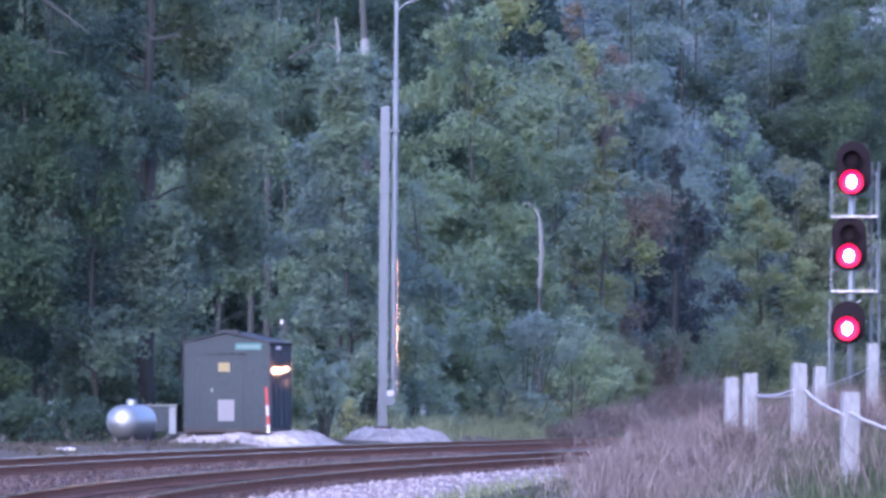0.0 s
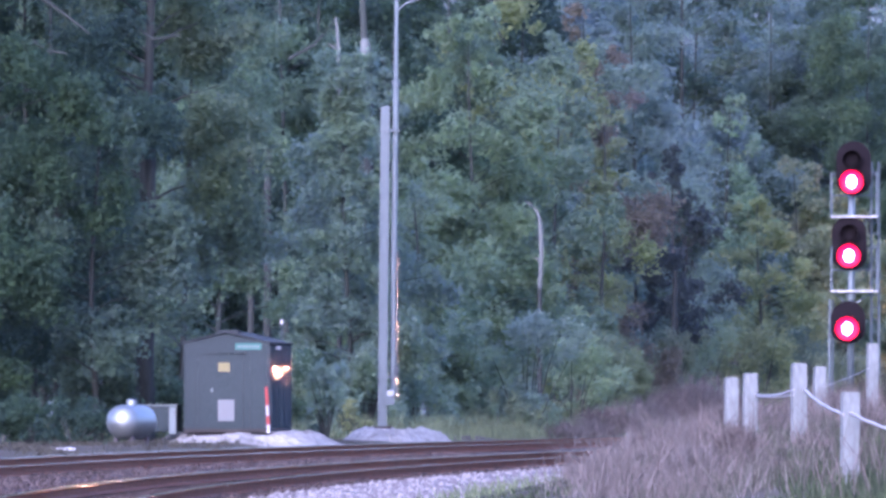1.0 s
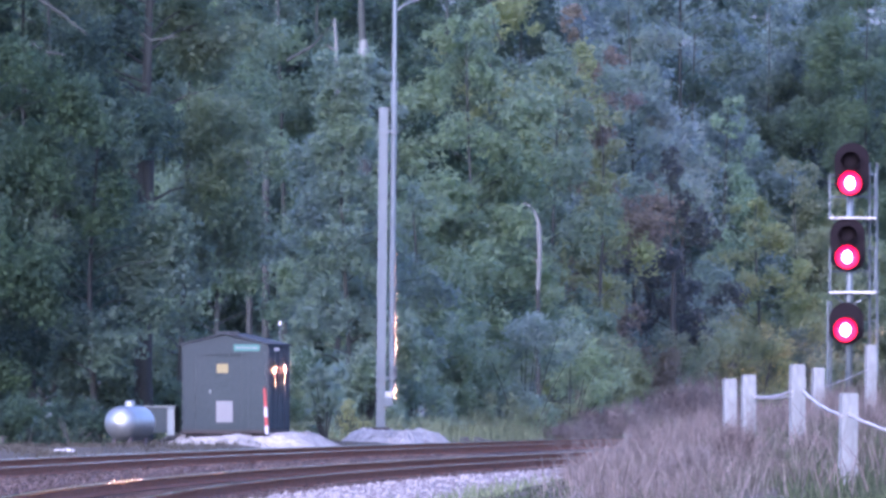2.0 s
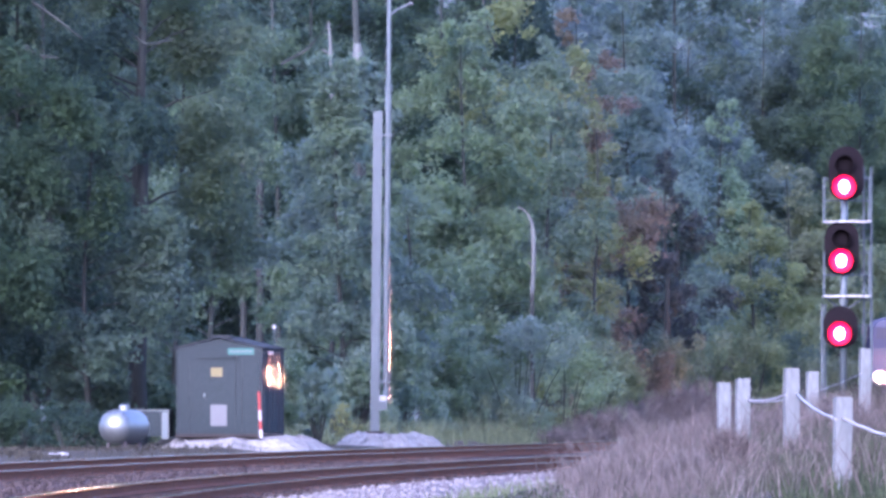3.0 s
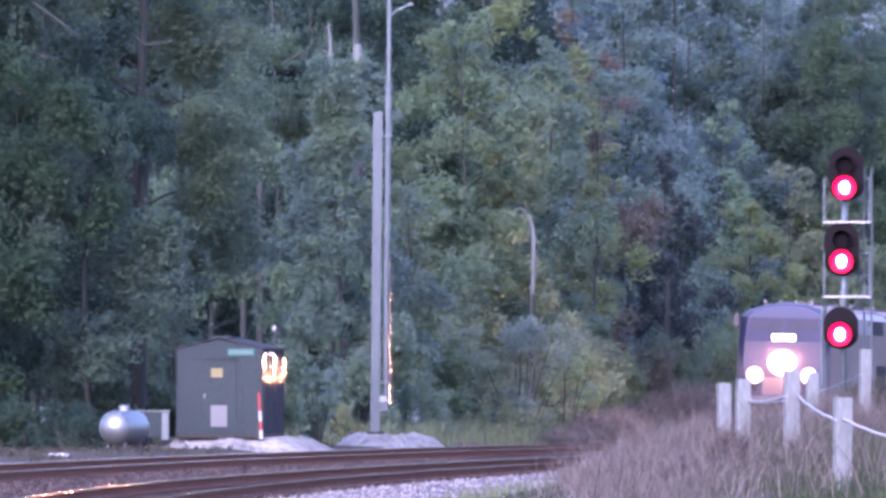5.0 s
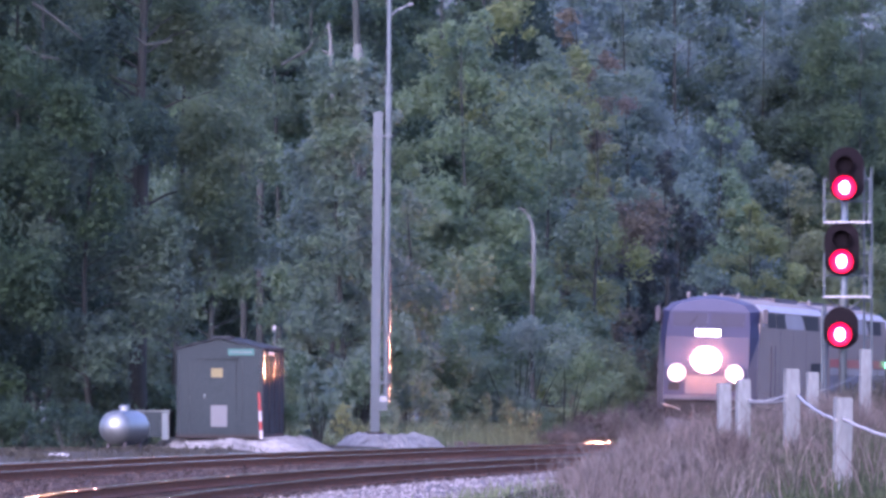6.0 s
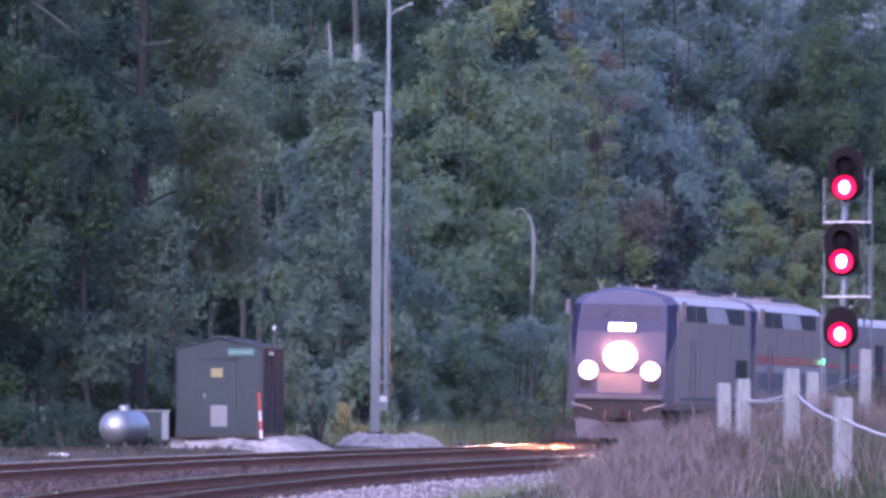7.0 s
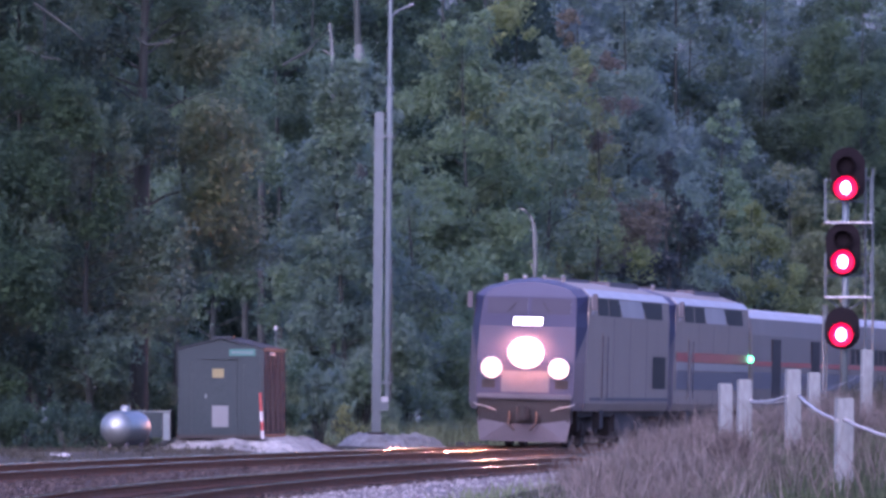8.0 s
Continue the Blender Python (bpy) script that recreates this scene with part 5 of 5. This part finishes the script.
def plant_grass():
    r = np.random.default_rng(21)
    s = [p for p in scatter(44000, 31, 104, 232, 8.3, 20, 0.5) if p[0] - lat(p[1]) > max(8.3, 10.5 - (p[1] - 136) * 0.032) and (p[1] > 118 or p[0] - lat(p[1]) < 12.2)]
    n = len(s)
    tall = r.uniform(0.07, 0.37, n) * np.array([0.6 + 0.7 * step(8.5, 12, x - lat(y)) for x, y in s])
    dull = np.array([step(10.6, 12.6, x - lat(y) + 1.6 * noise.noise(Vector((x * 0.8, y * 0.12, 4)))) for x, y in s]) > r.random(n)
    for name, label, pick, material, seed in (("dry_brush", "dry mauve-brown weeds and grass beside the track", ~dull, DRY, 41), ("bank_brush", "dull olive-brown weeds round the guard posts", dull, DULL, 51)):
        blades(name, label, [q for q, k in zip(s, pick) if k], tall[pick], material, 0.0038, 0.9, seed)
    n = 1500
    stalks = scatter(n, 39, 112, 225, 10.4, 15, 0.3)
    blades("weed_stalks", "thin dark arching weed stalks over the bank", stalks, r.uniform(0.35, 1.0, n), DARKTWIG, 0.005, 0.7, 52)
    n = 900
    stalks = scatter(n, 40, 112, 215, 10.0, 14, 0.3)
    blades("pale_stalks", "thin bleached weed stalks over the bank", stalks, r.uniform(0.3, 0.8, n), DRYPALE, 0.005, 0.8, 53)
    n = 9000
    s = scatter(n, 32, 232, 345, 8.8, 24, 0.4)
    blades("tall_dry_weeds", "tall dry brown weeds behind the guard posts", s, r.uniform(0.3, 1.2, n), DULL, 0.012, 0.4, 42)
    s = [p for p in scatter(16000, 33, 100, 150, 9.5, 16.5, 0.5) if p[0] / p[1] * F + 784 > 1370 + 60 * noise.noise(Vector((p[1] * 0.3, 0, 0)))]
    n = len(s)
    blades("grass_verge", "short green grass among dry stalks", s, r.uniform(0.08, 0.3, n), GRASS, 0.01, 0.5, 43)
    s = [p for p in scatter(9000, 38, 125, 205, 10.5, 18, 0.5) if p[0] / p[1] * F + 784 > 1330]
    n = len(s)
    blades("bank_grass", "dull green grass between the guard posts", s, r.uniform(0.1, 0.4, n), GRASS, 0.008, 0.7, 48)
    n = 1400
    s = scatter(n, 37, 118, 152, 8.6, 10.8, 0.3)
    blades("apron_weeds", "low green weeds in the gravel", s, r.uniform(0.03, 0.16, n), GRASS, 0.009, 0.8, 47)
    n = 600
    s = scatter(n, 34, 125, 215, 7.3, 9.2, 0.2)
    blades("track_weeds", "sparse green weeds at the ballast's edge", s, r.uniform(0.08, 0.35, n), GRASSY, 0.012, 0.6, 44)
    n = 16000
    s = [p for p in scatter(n, 35, 255, 345, -13, -4.4, 0.3) if not (abs(p[0] + 1.4) < 2.2 and p[1] < 275)]
    n = len(s)
    blades("tall_grass", "tall yellow-green grass at the wood's foot", s, r.uniform(0.15, 0.75, n), GRASSY, 0.011, 0.75, 45)
    n = 3500
    s = scatter(n, 36, 205, 262, -9, -3.9, 0.4)
    blades("rough_grass", "dark rough grass beside the gravel pad", s, r.uniform(0.04, 0.17, n), DRYGREEN, 0.012, 0.8, 46)


def build_thicket(x, y, h, w, n, material, seed, label, width=0.008):
    """A dry bush: stems that fork outwards and arch over."""
    rng = np.random.default_rng(seed)
    z0 = ground_z(x, y) - 0.05
    t = thing("dry_bush", label, "bush", pose(x, y, z0), group="dry bushes")
    a, q = rng.uniform(0, math.tau, n), rng.random(n) ** 0.6
    foot = np.stack([0.35 * w * q * np.cos(a), 0.35 * w * q * np.sin(a), np.zeros(n)], 1)
    tip = np.stack([w * q * np.cos(a), w * q * np.sin(a), h * (1.05 - 0.55 * q ** 2) * rng.uniform(0.45, 1.0, n)], 1)
    mid = foot * 0.5 + tip * 0.5 + np.stack([np.zeros(n), np.zeros(n), 0.22 * tip[:, 2]], 1)
    sets = []
    for p0, p1, w0, w1 in ((foot, mid, 1.2, 0.9), (mid, tip, 0.9, 0.35)):
        sets.append((p0, p1, w0, w1))
    for k in range(5):
        s = rng.uniform(0.2, 1.0, (n, 1))
        b = mid * (1 - s) + tip * s
        e = b + rng.normal(size=(n, 3)) * np.array([0.16, 0.16, 0.10]) * w + np.array([0, 0, 0.06])
        sets.append((b, e, 0.6, 0.25))
    out = []
    for p0, p1, w0, w1 in sets:
        f = rng.uniform(-0.8, 0.8, n)
        side_ = np.stack([np.cos(f), np.sin(f), 0.3 * rng.normal(size=n)], 1) * width
        out.append(np.stack([p0 - side_ * w0, p0 + side_ * w0, p1 + side_ * w1, p1 - side_ * w1], 1))
    quads("twig_crown", np.concatenate(out), material, t)
    return t


def plant_thickets():
    k = 0
    # bearing, distance, height, half-width
    verge = [
        (1120, 140, 0.35, 0.6), (1340, 135, 0.3, 0.5),
        (1095, 128, 0.25, 0.5), (1150, 130, 0.3, 0.5), (1205, 130, 0.32, 0.5),
        (1260, 135, 0.35, 0.5), (1225, 122, 0.25, 0.45), (1170, 120, 0.22, 0.45),
        (1290, 122, 0.25, 0.4), (1380, 125, 0.3, 0.4), (1430, 135, 0.35, 0.45),
        (1060, 140, 0.3, 0.6),
    ]
    bank = [
        (1075, 180, 0.4, 0.7), (1110, 165, 0.5, 0.7),
        (1160, 160, 0.7, 0.7), (1215, 168, 0.65, 0.8), (1245, 150, 0.55, 0.7),
        (1190, 142, 0.4, 0.6), (1130, 195, 0.75, 0.8), (1180, 205, 0.95, 0.8),
        (1235, 200, 1.0, 0.8), (1275, 175, 0.85, 0.8), (1350, 165, 0.8, 0.8),
        (1395, 150, 0.5, 0.6), (1440, 175, 0.9, 0.8), (1490, 160, 0.8, 0.7),
        (1545, 150, 0.7, 0.7), (1075, 150, 0.3, 0.5),
    ]
    beyond = [
        (1290, 215, 1.0, 0.9), (1350, 215, 1.2, 1.0), (1400, 225, 1.4, 1.1),
        (1450, 232, 1.5, 1.2), (1510, 230, 1.5, 1.2), (1560, 225, 1.6, 1.2),
        (1002, 301, 0.55, 0.9), (1035, 306, 0.7, 1.0),
        (1065, 311, 1.0, 1.2), (1100, 318, 1.2, 1.3), (1140, 326, 1.4, 1.4),
        (1185, 333, 1.7, 1.5), (1230, 340, 1.9, 1.5), (1275, 348, 2.1, 1.6),
        (1040, 345, 2.0, 1.6), (1090, 352, 2.4, 1.7), (1140, 360, 2.5, 1.8),
        (1200, 368, 2.8, 1.9), (1260, 376, 3.0, 2.0), (1320, 384, 3.2, 2.2),
        (1390, 392, 3.4, 2.2), (1460, 398, 3.4, 2.2), (1530, 404, 3.4, 2.2),
    ]
    for brg, d, h, w in verge + bank + beyond:
        x = abeam(brg, d)
        build_thicket(x, d, h, w, 260 if d < 340 else 420, DRY if d < 213 else DULL if d < 290 else DRYPALE if k % 3 else DARKTWIG, 900 + k, "tangled dry brown brush beside the track", 0.005 if d < 212 else 0.011)
        k += 1
    build_thicket(abeam(1232, 129), 129, 0.5, 0.5, 700, DRYPALE, 991, "fluffy pale dry weed plume on the bank", 0.004)
    build_thicket(abeam(1303, 132), 132, 0.6, 0.38, 900, DARKTWIG, 990, "round dark dry clump before the white posts", 0.008)


plant_grass()
plant_thickets()
motions()
